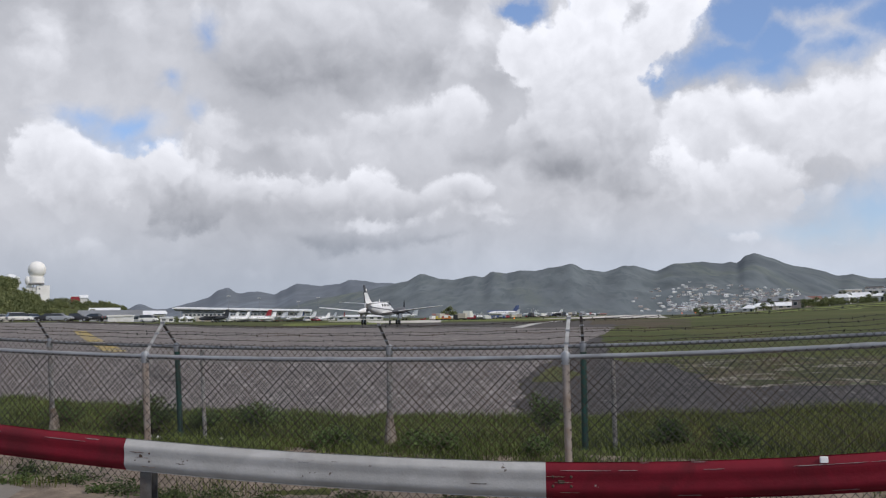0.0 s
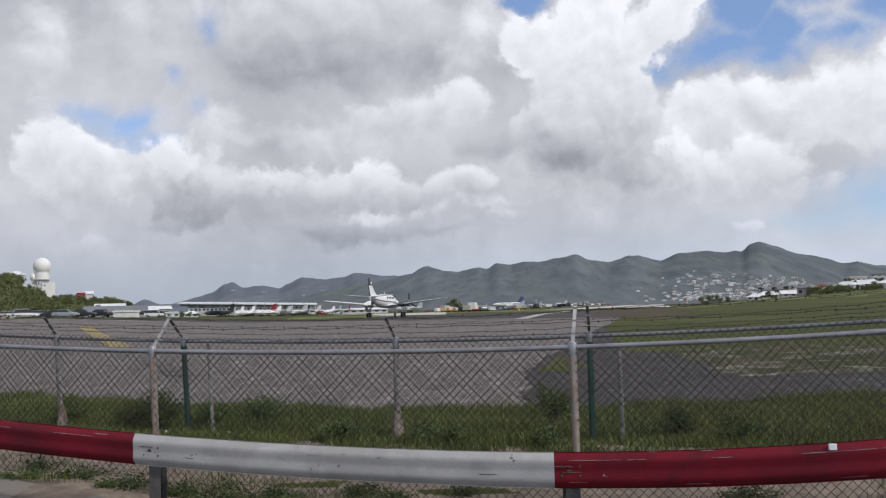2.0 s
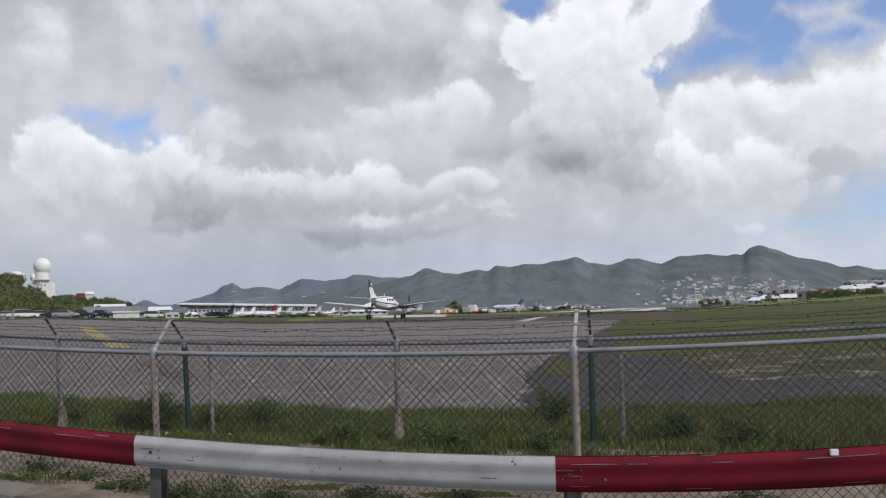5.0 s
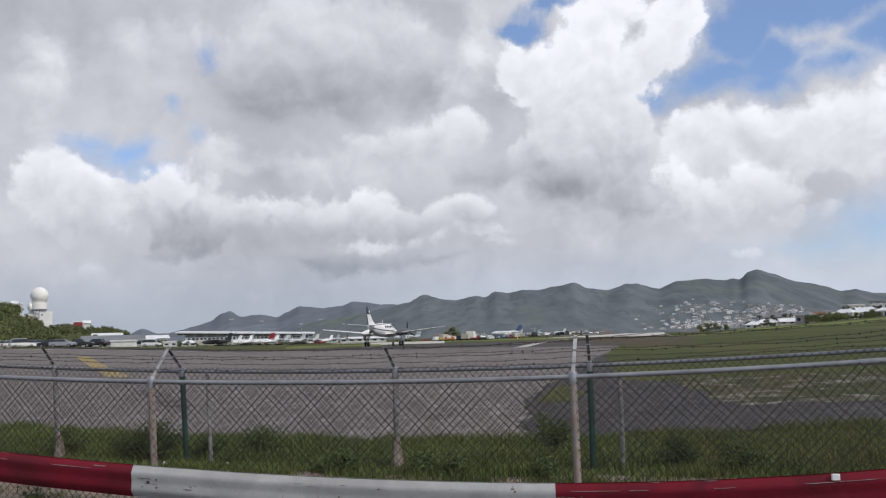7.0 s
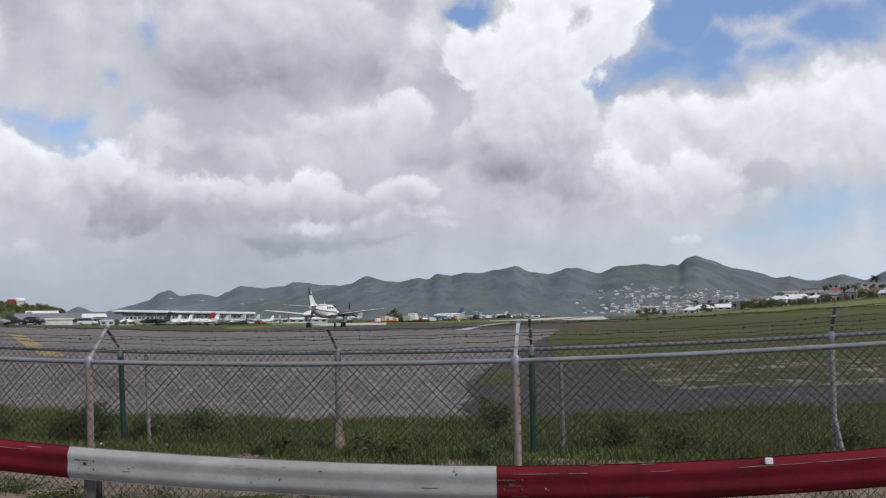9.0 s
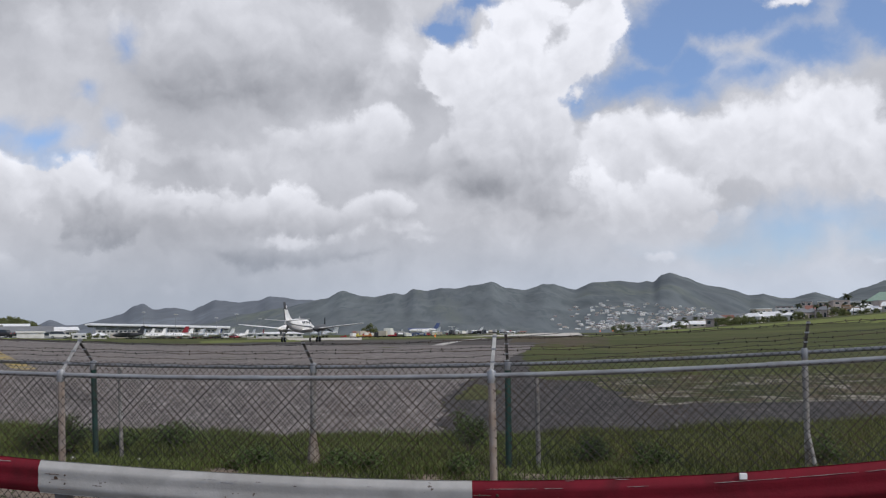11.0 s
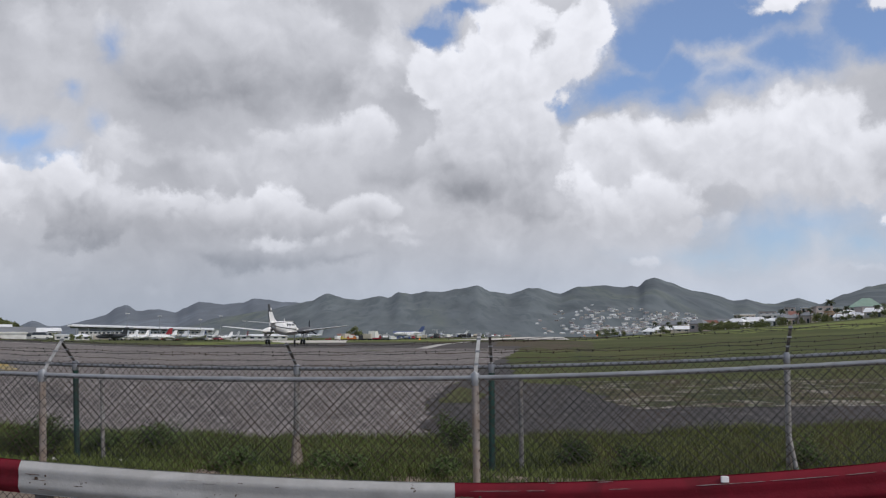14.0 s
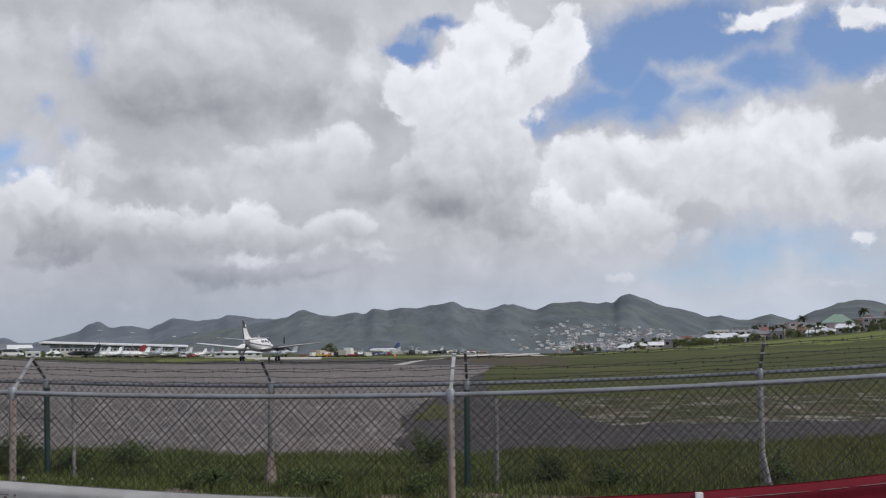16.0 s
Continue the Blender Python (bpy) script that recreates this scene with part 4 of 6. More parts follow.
# ---- grass and weeds ----
def blades(name, spots, material, label, high=0.22, seed=1):
    """Many grass blades, each a bent tapering leaf of three triangles."""
    rnd = random.Random(seed)
    verts, faces = [], []
    for x, y, s in spots:
        z = ground_z(x, y) - 0.01
        h = high * s * rnd.uniform(0.5, 1.2)
        a, w, b = rnd.uniform(0, 6.28), rnd.uniform(0.003, 0.0065), rnd.uniform(0.1, 0.7) * h
        c, d = math.cos(a), math.sin(a)
        n = len(verts)
        verts += [(x - d * w, y + c * w, z), (x + d * w, y - c * w, z), (x + c * b * 0.35 - d * w * 0.7, y + d * b * 0.35 + c * w * 0.7, z + h * 0.6),
                  (x + c * b * 0.35 + d * w * 0.7, y + d * b * 0.35 - c * w * 0.7, z + h * 0.6), (x + c * b, y + d * b, z + h)]
        faces += [(n, n + 1, n + 3, n + 2), (n + 2, n + 3, n + 4)]
    ob = new(name, raw_mesh(name, verts, faces, material))
    return tagged(ob, label, "grass", kind="stuff")


def scatter(count, x0, x1, y0, y1, bend, thin=0.0, seed=1):
    r = random.Random(seed)
    out = []
    while len(out) < count:
        x, v = r.uniform(x0, x1), r.uniform(y0, y1)
        y = v + bend(x)
        n = noise.noise(Vector((x * 0.7, y * 0.7, seed))) + 0.5 * noise.noise(Vector((x * 2.3, y * 2.3, seed)))
        if n < thin - 0.75 + r.uniform(0, 0.5):
            continue
        out.append((x, y, 0.75 + 0.6 * max(-0.5, n)))
    return out


def verge_spots(count, seed, x0=-12.0, x1=11.0):
    """Spots all over the verge, thick along its far edge."""
    r = random.Random(seed)
    out = []
    while len(out) < count:
        x, u = r.uniform(x0, x1), r.random() ** 0.85
        y = (12.4 + TILT * x) * (1 - u) + (16.75 + verge(max(-11, x), 16.6) + r.gauss(0, 0.12)) * u
        n = noise.noise(Vector((x * 0.7, y * 0.7, seed))) + 0.5 * noise.noise(Vector((x * 2.3, y * 2.3, seed)))
        if n > r.uniform(-0.9, -0.1):
            out.append((x, y, 0.75 + 0.6 * max(-0.5, n)))
    return out


blades("grass_verge", verge_spots(62000, 2, -12, 2.2), "blade", "long green grass between fence and apron", 0.17, 2)
blades("grass_verge", verge_spots(44000, 6, 1.4, 11), "dull_blade", "dull green grass beside the service lane", 0.16, 6)
blades("grass_verge", scatter(24000, -11, 9, 11.6, 13.0, lambda x: TILT * x, 0.55, 3), "blade", "grass thinning out towards the sand", 0.17, 3)
blades("grass_verge", scatter(3500, -11, 8, 9.6, 11.8, lambda x: TILT * x, 0.75, 4), "dull_blade", "sparse grass and weeds in the sand", 0.13, 4)
blades("grass_field", scatter(16000, 4.5, 24, 24.0, 40.0, lambda x: 0.1 * x, 0.3, 5), "dry_blade", "dry tufts on the field", 0.14, 5)


def weed(x, y, size, height, label, seed, leaves=420, leafy="leaf"):
    """A leafy weed: thin stems and many small leaves."""
    leaves = int(leaves * 4.5)
    r = random.Random(seed)
    t = thing("weed", (x, y, ground_z(x, y)), label, "plant", "weeds by the fence", r.uniform(0, 360))
    bm = bmesh.new()
    stems = []
    for _ in range(max(8, int(leaves / 130))):
        a, s = r.uniform(0, 6.28), r.uniform(0.2, 1.0)
        tip = Vector((math.cos(a) * size * s, math.sin(a) * size * s, height * (1.05 - 0.55 * s * s) * r.uniform(0.7, 1.1)))
        mid = tip * 0.5 + Vector((0, 0, height * 0.12))
        add_tube(bm, [(0, 0, -0.03), mid, tip], [0.008, 0.005, 0.002], 4)
        stems.append((mid, tip))
    tagged(part("stem", bm, "bark", t), kind="stuff")
    verts, faces = [], []
    for _ in range(leaves):
        m0, tip = r.choice(stems)
        c = m0.lerp(tip, r.uniform(-0.5, 1.05)) + Vector((r.gauss(0, 0.07), r.gauss(0, 0.07), r.gauss(0, 0.05))) * (size / 0.45)
        c.z = max(0.02, c.z)
        d = Vector((r.gauss(0, 1), r.gauss(0, 1), r.gauss(0.2, 0.5))).normalized() * r.uniform(0.014, 0.032)
        s = d.cross(Vector((r.gauss(0, 1), r.gauss(0, 1), 1))).normalized() * d.length * 0.42
        n = len(verts)
        verts += [c - d, c + s, c + d, c - s, c + d * 0.1 + Vector((0, 0, 0.01))]
        faces += [(n, n + 1, n + 4), (n + 1, n + 2, n + 4), (n + 2, n + 3, n + 4), (n + 3, n, n + 4)]
    tagged(part("leaves", raw_mesh("leaves", verts, faces, leafy), leafy, t), kind="stuff")
    return t


for i, (x, y0, size, h, n) in enumerate((
        (-5.55, 13.5, 0.42, 0.56, 700), (-6.1, 13.7, 0.35, 0.40, 400), (-4.1, 14.3, 0.48, 0.36, 700), (-4.9, 14.0, 0.30, 0.36, 350), (-7.4, 14.0, 0.4, 0.45, 350),
        (0.30, 14.3, 0.36, 0.62, 420), (1.85, 13.3, 0.30, 0.40, 480), (-2.55, 12.7, 0.40, 0.28, 350), (-1.35, 12.7, 0.35, 0.24, 320), (-0.9, 12.6, 0.3, 0.22, 260),
        (4.75, 14.0, 0.35, 0.4, 300), (2.6, 13.2, 0.3, 0.35, 260), (0.1, 12.4, 0.3, 0.25, 260))):
    weed(x, line_y(x, y0), size, h, "dark green leafy weed in the grass", 40 + i, n)
for i, (x, y0, size, h, n) in enumerate((
        (-5.1, 10.15, 0.35, 0.09, 130), (-4.5, 9.95, 0.45, 0.10, 170), (-3.95, 9.9, 0.35, 0.12, 140), (-3.3, 10.0, 0.45, 0.18, 220), (-2.75, 10.1, 0.25, 0.16, 110),
        (-1.9, 10.6, 0.3, 0.12, 160), (-1.35, 10.05, 0.3, 0.2, 170), (-0.7, 10.7, 0.3, 0.12, 110), (2.2, 10.8, 0.35, 0.18, 260), (3.6, 10.8, 0.45, 0.2, 320), (-6.0, 10.4, 0.35, 0.12, 140))):
    weed(x, line_y(x, y0), size, h, "low dark creeping weed on the sand", 80 + i, int(n * 0.45), "dusty_leaf")


rw = random.Random(19)
for i in range(20):
    x = -6.4 + 5.2 * rw.random()
    weed(x, line_y(x, rw.uniform(9.55, 10.25)), rw.uniform(0.16, 0.34), rw.uniform(0.05, 0.13), "small pale-leaved creeper on the sand", 120 + i, rw.randint(22, 60), rw.choice(("leaf", "dusty_leaf", "dusty_leaf")))


def litter(x, y, size, label, seed):
    """A crumpled piece of plastic."""
    r = random.Random(seed)
    bm = bmesh.new()
    bmesh.ops.create_icosphere(bm, subdivisions=3, radius=size)
    for v in bm.verts:
        k = 0.7 + 0.5 * noise.noise(v.co * 9 + Vector((seed, 0, 0))) + 0.3 * noise.noise(v.co * 25)
        v.co = Vector((v.co.x * k, v.co.y * k * 0.7, max(-0.02, v.co.z * k * 0.55)))
    t = part("litter", bm, "line_paint")
    t.matrix_world = pose(x, y, ground_z(x, y) + 0.05, 0, 0, r.uniform(0, 360))
    tagged(t, label, "litter", "litter in the grass")


litter(-5.45, 14.25, 0.08, "crumpled white plastic sheet in the grass", 3)
litter(-5.2, 14.05, 0.07, "small crumpled white plastic bag", 5)
litter(-4.25, 13.9, 0.04, "small white scrap in the grass", 8)


# ---- aircraft ----
def oval(x, w, h, z, n=16, flat=0.0):
    """A fuselage ring across the x axis."""
    return [(x, math.cos(k * math.tau / n) * w / 2, z + math.sin(k * math.tau / n) * h / 2 * (1 - flat * (math.sin(k * math.tau / n) < 0))) for k in range(n)]


def wing_mesh(sections, n=10):
    """Skin through airfoil sections: leading edge x, y, z, chord, thickness; upright makes a fin."""
    rings = []
    for x, y, z, chord, thick, upright in sections:
        ring = []
        for k in range(n):
            t = k * math.tau / n
            c, s = (1 - math.cos(t)) / 2, math.sin(t) * thick / 2 * (1.15 - 0.7 * (1 - math.cos(t)) / 2)
            ring.append((x - chord * c, y + s, z) if upright else (x - chord * c, y, z + s))
        rings.append(ring)
    return loft(rings)


def wheel(parent, x, y, r, w, strut_top):
    wh = part("wheel", tube([(x, y - w / 2, r), (x, y - w * 0.4, r), (x, y + w * 0.4, r), (x, y + w / 2, r)], [r * 0.8, r, r, r * 0.8], 18), "rubber", parent, "black tyre", True)
    part("hub", tube([(x, y - w / 2 - 0.015, r), (x, y + w / 2 + 0.015, r)], r * 0.42, 12), "metal", wh, "", True)
    return wh


def propeller(parent, x, y, z, r, blades_n, turn):
    bm = bmesh.new()
    for k in range(blades_n):
        a = radians(turn + 360 / blades_n * k)
        u, v = Vector((0, math.cos(a), math.sin(a))), Vector((0, -math.sin(a), math.cos(a)))
        rings = []
        for s, c in ((0.08, 0.10), (0.35, 0.17), (0.75, 0.16), (1.0, 0.07)):
            p = Vector((x, y, z)) + u * r * s
            rings.append([p + v * c / 2, p + Vector((0.03, 0, 0)), p - v * c / 2, p - Vector((0.03, 0, 0))])
        loft(rings, bm=bm)
    pr = part("propeller", bm, "plane_dark", parent, "stopped dark propeller blades")
    part("spinner", tube([(x - 0.1, y, z), (x + 0.05, y, z), (x + 0.25, y, z), (x + 0.34, y, z)], [0.17, 0.16, 0.09, 0.02], 12), "metal", pr, "", True)


def twin_turboprop(at, turn):
    """Low-wing twin turboprop, nose along +x."""
    t = thing("turboprop_airplane", at, "white twin-engine turboprop airplane with dark tail and belly stripe", "airplane", turn=turn)
    body = part("fuselage", loft([oval(5.3, 0.15, 0.15, 1.55), oval(5.0, 0.55, 0.5, 1.55), oval(4.2, 0.95, 0.9, 1.6), oval(3.2, 1.2, 1.15, 1.68), oval(2.5, 1.36, 1.5, 1.83),
                                  oval(1.8, 1.4, 1.65, 1.9), oval(0.0, 1.4, 1.65, 1.9), oval(-1.6, 1.36, 1.58, 1.93), oval(-3.0, 0.95, 1.15, 2.02), oval(-4.3, 0.5, 0.7, 2.15), oval(-5.3, 0.16, 0.35, 2.25)]),
                "plane_white", t, "glossy white fuselage", True)
    for s in (-1, 1):
        part("stripe", loft([[(x, s * (w / 2 + 0.006), z - 0.05), (x, s * (w / 2 + 0.012), z), (x, s * (w / 2 + 0.006), z + 0.05), (x, s * (w / 2 - 0.02), z)] for x, w, z in
                             ((3.2, 1.18, 1.62), (1.8, 1.395, 1.78), (0, 1.395, 1.82), (-1.6, 1.35, 1.88), (-3.0, 0.94, 1.98), (-4.3, 0.49, 2.12))]), "plane_dark", body, "dark blue cheat line")
        for x in (1.55, 0.95, 0.35, -0.25, -0.85):
            ring = [(x + math.cos(a) * 0.15, s * 0.655, 2.24 + math.sin(a) * 0.19) for a in [k * math.tau / 12 for k in range(12)]]
            part("window", loft([ring, [(px, s * 0.60, pz) for px, _, pz in ring]]), "glass_dark", body, "dark oval cabin window")
        part("windshield", loft([[(2.75, s * 0.08, 2.28), (2.75, s * 0.50, 2.2), (2.3, s * 0.58, 2.5), (2.3, s * 0.08, 2.66)], [(2.6, s * 0.08, 2.2), (2.6, s * 0.45, 2.15), (2.2, s * 0.5, 2.4), (2.2, s * 0.08, 2.5)]]), "glass_dark", body)
        wg = part("wing", wing_mesh([(1.35, s * 0.3, 1.35, 2.2, 0.30, 0), (1.3, s * 2.0, 1.52, 2.0, 0.26, 0), (0.7, s * 5.0, 1.86, 1.45, 0.18, 0), (0.42, s * 7.5, 2.12, 0.95, 0.10, 0), (0.3, s * 7.66, 2.14, 0.5, 0.04, 0)]),
                  "plane_white", t, "white tapered wing", True)
        part("aileron", wing_mesh([(-0.55, s * 4.6, 1.80, 0.28, 0.05, 0), (-0.42, s * 7.2, 2.08, 0.2, 0.04, 0)], 6), "plane_white", wg)
        part("nacelle", loft([[(x, s * 2.15 + px, z + pz) for _, px, pz in oval(0, w, h, 0, 12)] for x, w, h, z in ((2.75, 0.42, 0.42, 1.72), (2.5, 0.68, 0.75, 1.70), (1.6, 0.82, 0.92, 1.64), (0.2, 0.78, 0.8, 1.58), (-1.1, 0.5, 0.45, 1.52), (-1.7, 0.12, 0.12, 1.52))]),
             "plane_white" if s > 0 else "plane_grey", t, "engine nacelle", True)
        part("exhaust", tube([(2.2, s * 2.15 + 0.36, 1.66), (1.9, s * 2.15 + 0.52, 1.62)], 0.1, 10), "metal", t, "", True)
        propeller(t, 2.85, s * 2.15, 1.72, 1.15, 3, 90 if s < 0 else 75)
        part("tailplane", wing_mesh([(-4.0, s * 0.1, 2.42, 1.35, 0.12, 0), (-4.45, s * 2.6, 2.62, 0.8, 0.06, 0)]), "plane_white", t, "white tailplane", True)
        part("gear_leg", tube([(0.35, s * 2.15, 0.3), (0.4, s * 2.15, 1.5)], 0.06, 8), "metal", t, "", True)
        for w in (-0.17, 0.17):
            wheel(t, 0.35, s * 2.15 + w, 0.29, 0.17, 1.4)
        part("gear_door", box(-0.1, s * 2.45, 0.72, 0.9, s * 2.45 + 0.03, 1.3), "plane_white", t)
    part("gear_leg", tube([(3.9, 0, 0.25), (3.75, 0, 1.4)], 0.05, 8), "metal", t, "", True)
    wheel(t, 3.9, 0, 0.25, 0.16, 1.3)
    fin = part("fin", wing_mesh([(-2.2, 0, 2.4, 2.9, 0.10, 1), (-3.6, 0, 2.95, 1.85, 0.14, 1), (-4.5, 0, 3.7, 1.25, 0.12, 1)]), "plane_white", t, "white swept fin base", True)
    top = part("fin_tip", wing_mesh([(-4.5, 0, 3.7, 1.25, 0.125, 1), (-5.15, 0, 4.45, 0.88, 0.08, 1), (-5.35, 0, 4.55, 0.5, 0.04, 1)]), "plane_dark", fin, "dark blue fin with a pale disc", True)
    for s in (-1, 1):
        part("fin_emblem", tube([(-5.05, s * 0.045, 4.0), (-5.05, s * 0.068, 4.0)], 0.17, 14), "plane_white", top, "round white emblem")
    part("rudder", wing_mesh([(-5.1, 0, 2.5, 0.32, 0.06, 1), (-5.65, 0, 3.75, 0.28, 0.06, 1)], 6), "plane_dark", fin, "dark rudder")
    part("antenna", wing_mesh([(0.1, 0, 2.7, 0.3, 0.03, 1), (-0.05, 0, 3.0, 0.15, 0.02, 1)], 6), "plane_white", body)
    part("ventral_fin", wing_mesh([(-3.6, 0, 1.85, 1.3, 0.05, 1), (-4.4, 0, 1.45, 0.7, 0.04, 1)], 6), "plane_dark", body)
    return t


def spot(a, d):
    """Ground point at an azimuth and a distance from the camera's stand."""
    x, y = math.sin(radians(a)) * d, math.cos(radians(a)) * d
    return x, y


px, py = spot(-8.35, 119)
twin_turboprop((px, py, ground_z(px, py) + 0.03), 90 - 10)


# ---- far things ----
def raised(a, d, e):
    """Height at which something stands at an elevation seen from the camera's stand."""
    return EYE.z + d * math.tan(radians(e))


def house(name, a, d, w, dep, h, wall, roof, label, style="gable", turn=None, base=None, floors=1, category="house", group="", rise=0.28, door=True, bays=None):
    """A building with walls, a roof with eaves, windows with panes and a door, on its own plinth."""
    x, y = spot(a, d)
    z = ground_z(x, y) if base is None else base
    t = thing(name, (x, y, z), label, category, group, -a + (0 if turn is None else turn))
    part("wall", box(-w / 2, -dep / 2, -3.0, w / 2, dep / 2, h), wall, t)
    o, r = 0.5, rise * dep
    if style == "flat":
        bm = box(-w / 2 - 0.25, -dep / 2 - 0.25, h, w / 2 + 0.25, dep / 2 + 0.25, h + 0.35)
        add_box(bm, -w / 2 + 0.4, -dep / 2 + 0.4, h + 0.35, w / 2 - 0.4, dep / 2 - 0.4, h + 0.4)
    elif style == "hip":
        c = min(w, dep) * 0.42
        lo = [(-w / 2 - o, -dep / 2 - o, h), (w / 2 + o, -dep / 2 - o, h), (w / 2 + o, dep / 2 + o, h), (-w / 2 - o, dep / 2 + o, h)]
        hi = [(-w / 2 + c, -0.1, h + r), (w / 2 - c, -0.1, h + r), (w / 2 - c, 0.1, h + r), (-w / 2 + c, 0.1, h + r)]
        bm = loft([[(px, py, h - 0.18) for px, py, _ in lo], lo, hi])
    else:
        bm = loft([[(sx * (w / 2 + o), -dep / 2 - o, h - 0.15), (sx * (w / 2 + o), 0, h + r), (sx * (w / 2 + o), dep / 2 + o, h - 0.15), (sx * (w / 2 + o), 0, h - 0.1)] for sx in (-1, 1)])
    part("roof", bm, roof, t)
    n = bays or max(2, int(w / 3.2))
    for f in range(floors):
        for k in range(n):
            cx = -w / 2 + w * (k + 0.5) / n
            z0 = f * h / floors + h / floors * 0.32
            z1 = z0 + h / floors * 0.42
            if door and f == 0 and k == n // 2:
                part("door", box(cx - 0.55, -dep / 2 - 0.06, 0, cx + 0.55, -dep / 2 + 0.02, min(2.1, h * 0.8)), "glass_dark", t)
                continue
            win = part("window", box(cx - w / n * 0.30, -dep / 2 - 0.05, z0 - 0.1, cx + w / n * 0.30, -dep / 2 + 0.02, z1 + 0.1), "white_wall", t)
            part("pane", box(cx - w / n * 0.25, -dep / 2 - 0.08, z0, cx + w / n * 0.25, -dep / 2 - 0.04, z1), "glass_dark", win)
    return t


# settlement on the hill
rt2 = random.Random(8)
HILL = "houses on the hillside"
for a, d, w, dep, h, wall, roof, style, floors, label in (
        (12.35, 520, 6, 7, 1.7, "white_wall", "white_roof", "hip", 1, "small white house with a white roof"),
        (12.95, 560, 9, 7, 2.4, "cream_wall", "white_roof", "hip", 1, "cream house with a white hipped roof"),
        (13.6, 640, 12, 9, 5.5, "pink_wall", "grey_roof", "gable", 2, "dull pink two-storey house with grey roof"),
        (14.5, 500, 14, 6, 1.6, "cream_wall", "white_roof", "gable", 1, "long low building with a white roof"),
        (15.2, 600, 10, 8, 4.2, "cream_wall", "cream_wall", "flat", 1, "cream flat-roofed house on the hillside"),
        (17.9, 520, 10, 8, 3.2, "white_wall", "white_roof", "gable", 1, "white house with a pale roof"),
        (17.5, 640, 10, 8, 8.0, "cream_wall", "white_roof", "flat", 2, "cream two-storey house on the hillside"),
        (18.95, 500, 6, 5, 2.7, "white_wall", "white_roof", "hip", 1, "small white hut above the grass"),
        (18.9, 600, 13, 8, 6.6, "white_wall", "white_roof", "flat", 2, "white two-storey house with a broad flat roof"),
        (18.7, 760, 12, 10, 9.5, "pink_wall", "grey_wall", "flat", 3, "greyish pink apartment block with flat roof"),
        (19.85, 720, 7, 8, 11.0, "pink_wall", "grey_wall", "flat", 3, "narrow unfinished pinkish concrete block"),
        (20.4, 540, 11, 8, 4.5, "ochre_wall", "red_roof", "gable", 1, "ochre house with a faded red roof"),
        (20.9, 700, 10, 8, 9.5, "cream_wall", "white_roof", "flat", 3, "cream block with a white parapet"),
        (21.5, 600, 9, 8, 8.5, "pink_wall", "pink_wall", "flat", 3, "greyish pink block with a yellow side"),
        (21.9, 560, 4, 5, 5.0, "ochre_wall", "ochre_wall", "flat", 2, "small yellow-ochre annex of a house"),
        (22.2, 720, 12, 9, 8.0, "white_wall", "white_roof", "flat", 2, "white house among trees"),
        (22.6, 500, 8, 6, 1.5, "white_wall", "white_roof", "gable", 1, "low white shed above the grass"),
        (23.3, 500, 7, 6, 1.7, "white_wall", "white_roof", "gable", 1, "low white shed with open side"),
        (23.7, 640, 18, 16, 6.0, "cream_wall", "green_roof", "hip", 2, "large house with a pale green hipped roof"),
        (24.1, 505, 15, 9, 5.0, "pink_wall", "grey_wall", "flat", 2, "long greyish pink two-storey block"),
        (25.9, 505, 17, 9, 5.8, "pink_wall", "white_roof", "flat", 2, "greyish pink block with a pale parapet"),
        (25.2, 640, 10, 8, 6.8, "cream_wall", "red_roof", "hip", 2, "cream house with a red hipped roof"),
        (26.5, 600, 10, 9, 9.0, "ochre_wall", "ochre_wall", "flat", 3, "tall peach-coloured house on the hillside"),
        (27.4, 560, 14, 9, 7.0, "white_wall", "white_roof", "gable", 2, "white two-storey house on the hillside"),
        (16.4, 700, 11, 8, 4.4, "white_wall", "grey_roof", "gable", 1, "white house behind the hedge")):
    house("house", a, d, w, dep, h * 0.92, wall, roof, label, style, rt2.uniform(-25, 25), None, floors, "house", HILL, 0.34 if "green" in roof else 0.26)


for i in range(42):
    a, d = 13.2 + 13.8 * i / 41 + rt2.uniform(-0.2, 0.2), rt2.uniform(470, 760)
    wall, roof, style, lab = rt2.choice((("white_wall", "white_roof", "hip", "small white house with a pale hipped roof"), ("cream_wall", "white_roof", "gable", "cream house with a white gabled roof"),
                                         ("pink_wall", "grey_roof", "hip", "dull pink house with a grey roof"), ("cream_wall", "grey_wall", "flat", "cream house with a flat grey roof"),
                                         ("ochre_wall", "cream_wall", "flat", "small ochre house with a flat roof"), ("white_wall", "red_roof", "gable", "white house with a faded red roof")))
    house("house", a, d, rt2.uniform(5, 10), rt2.uniform(5, 8), rt2.uniform(1.8, 3.8), wall, roof, lab, style, rt2.uniform(-40, 40), None, 1, "house", HILL)


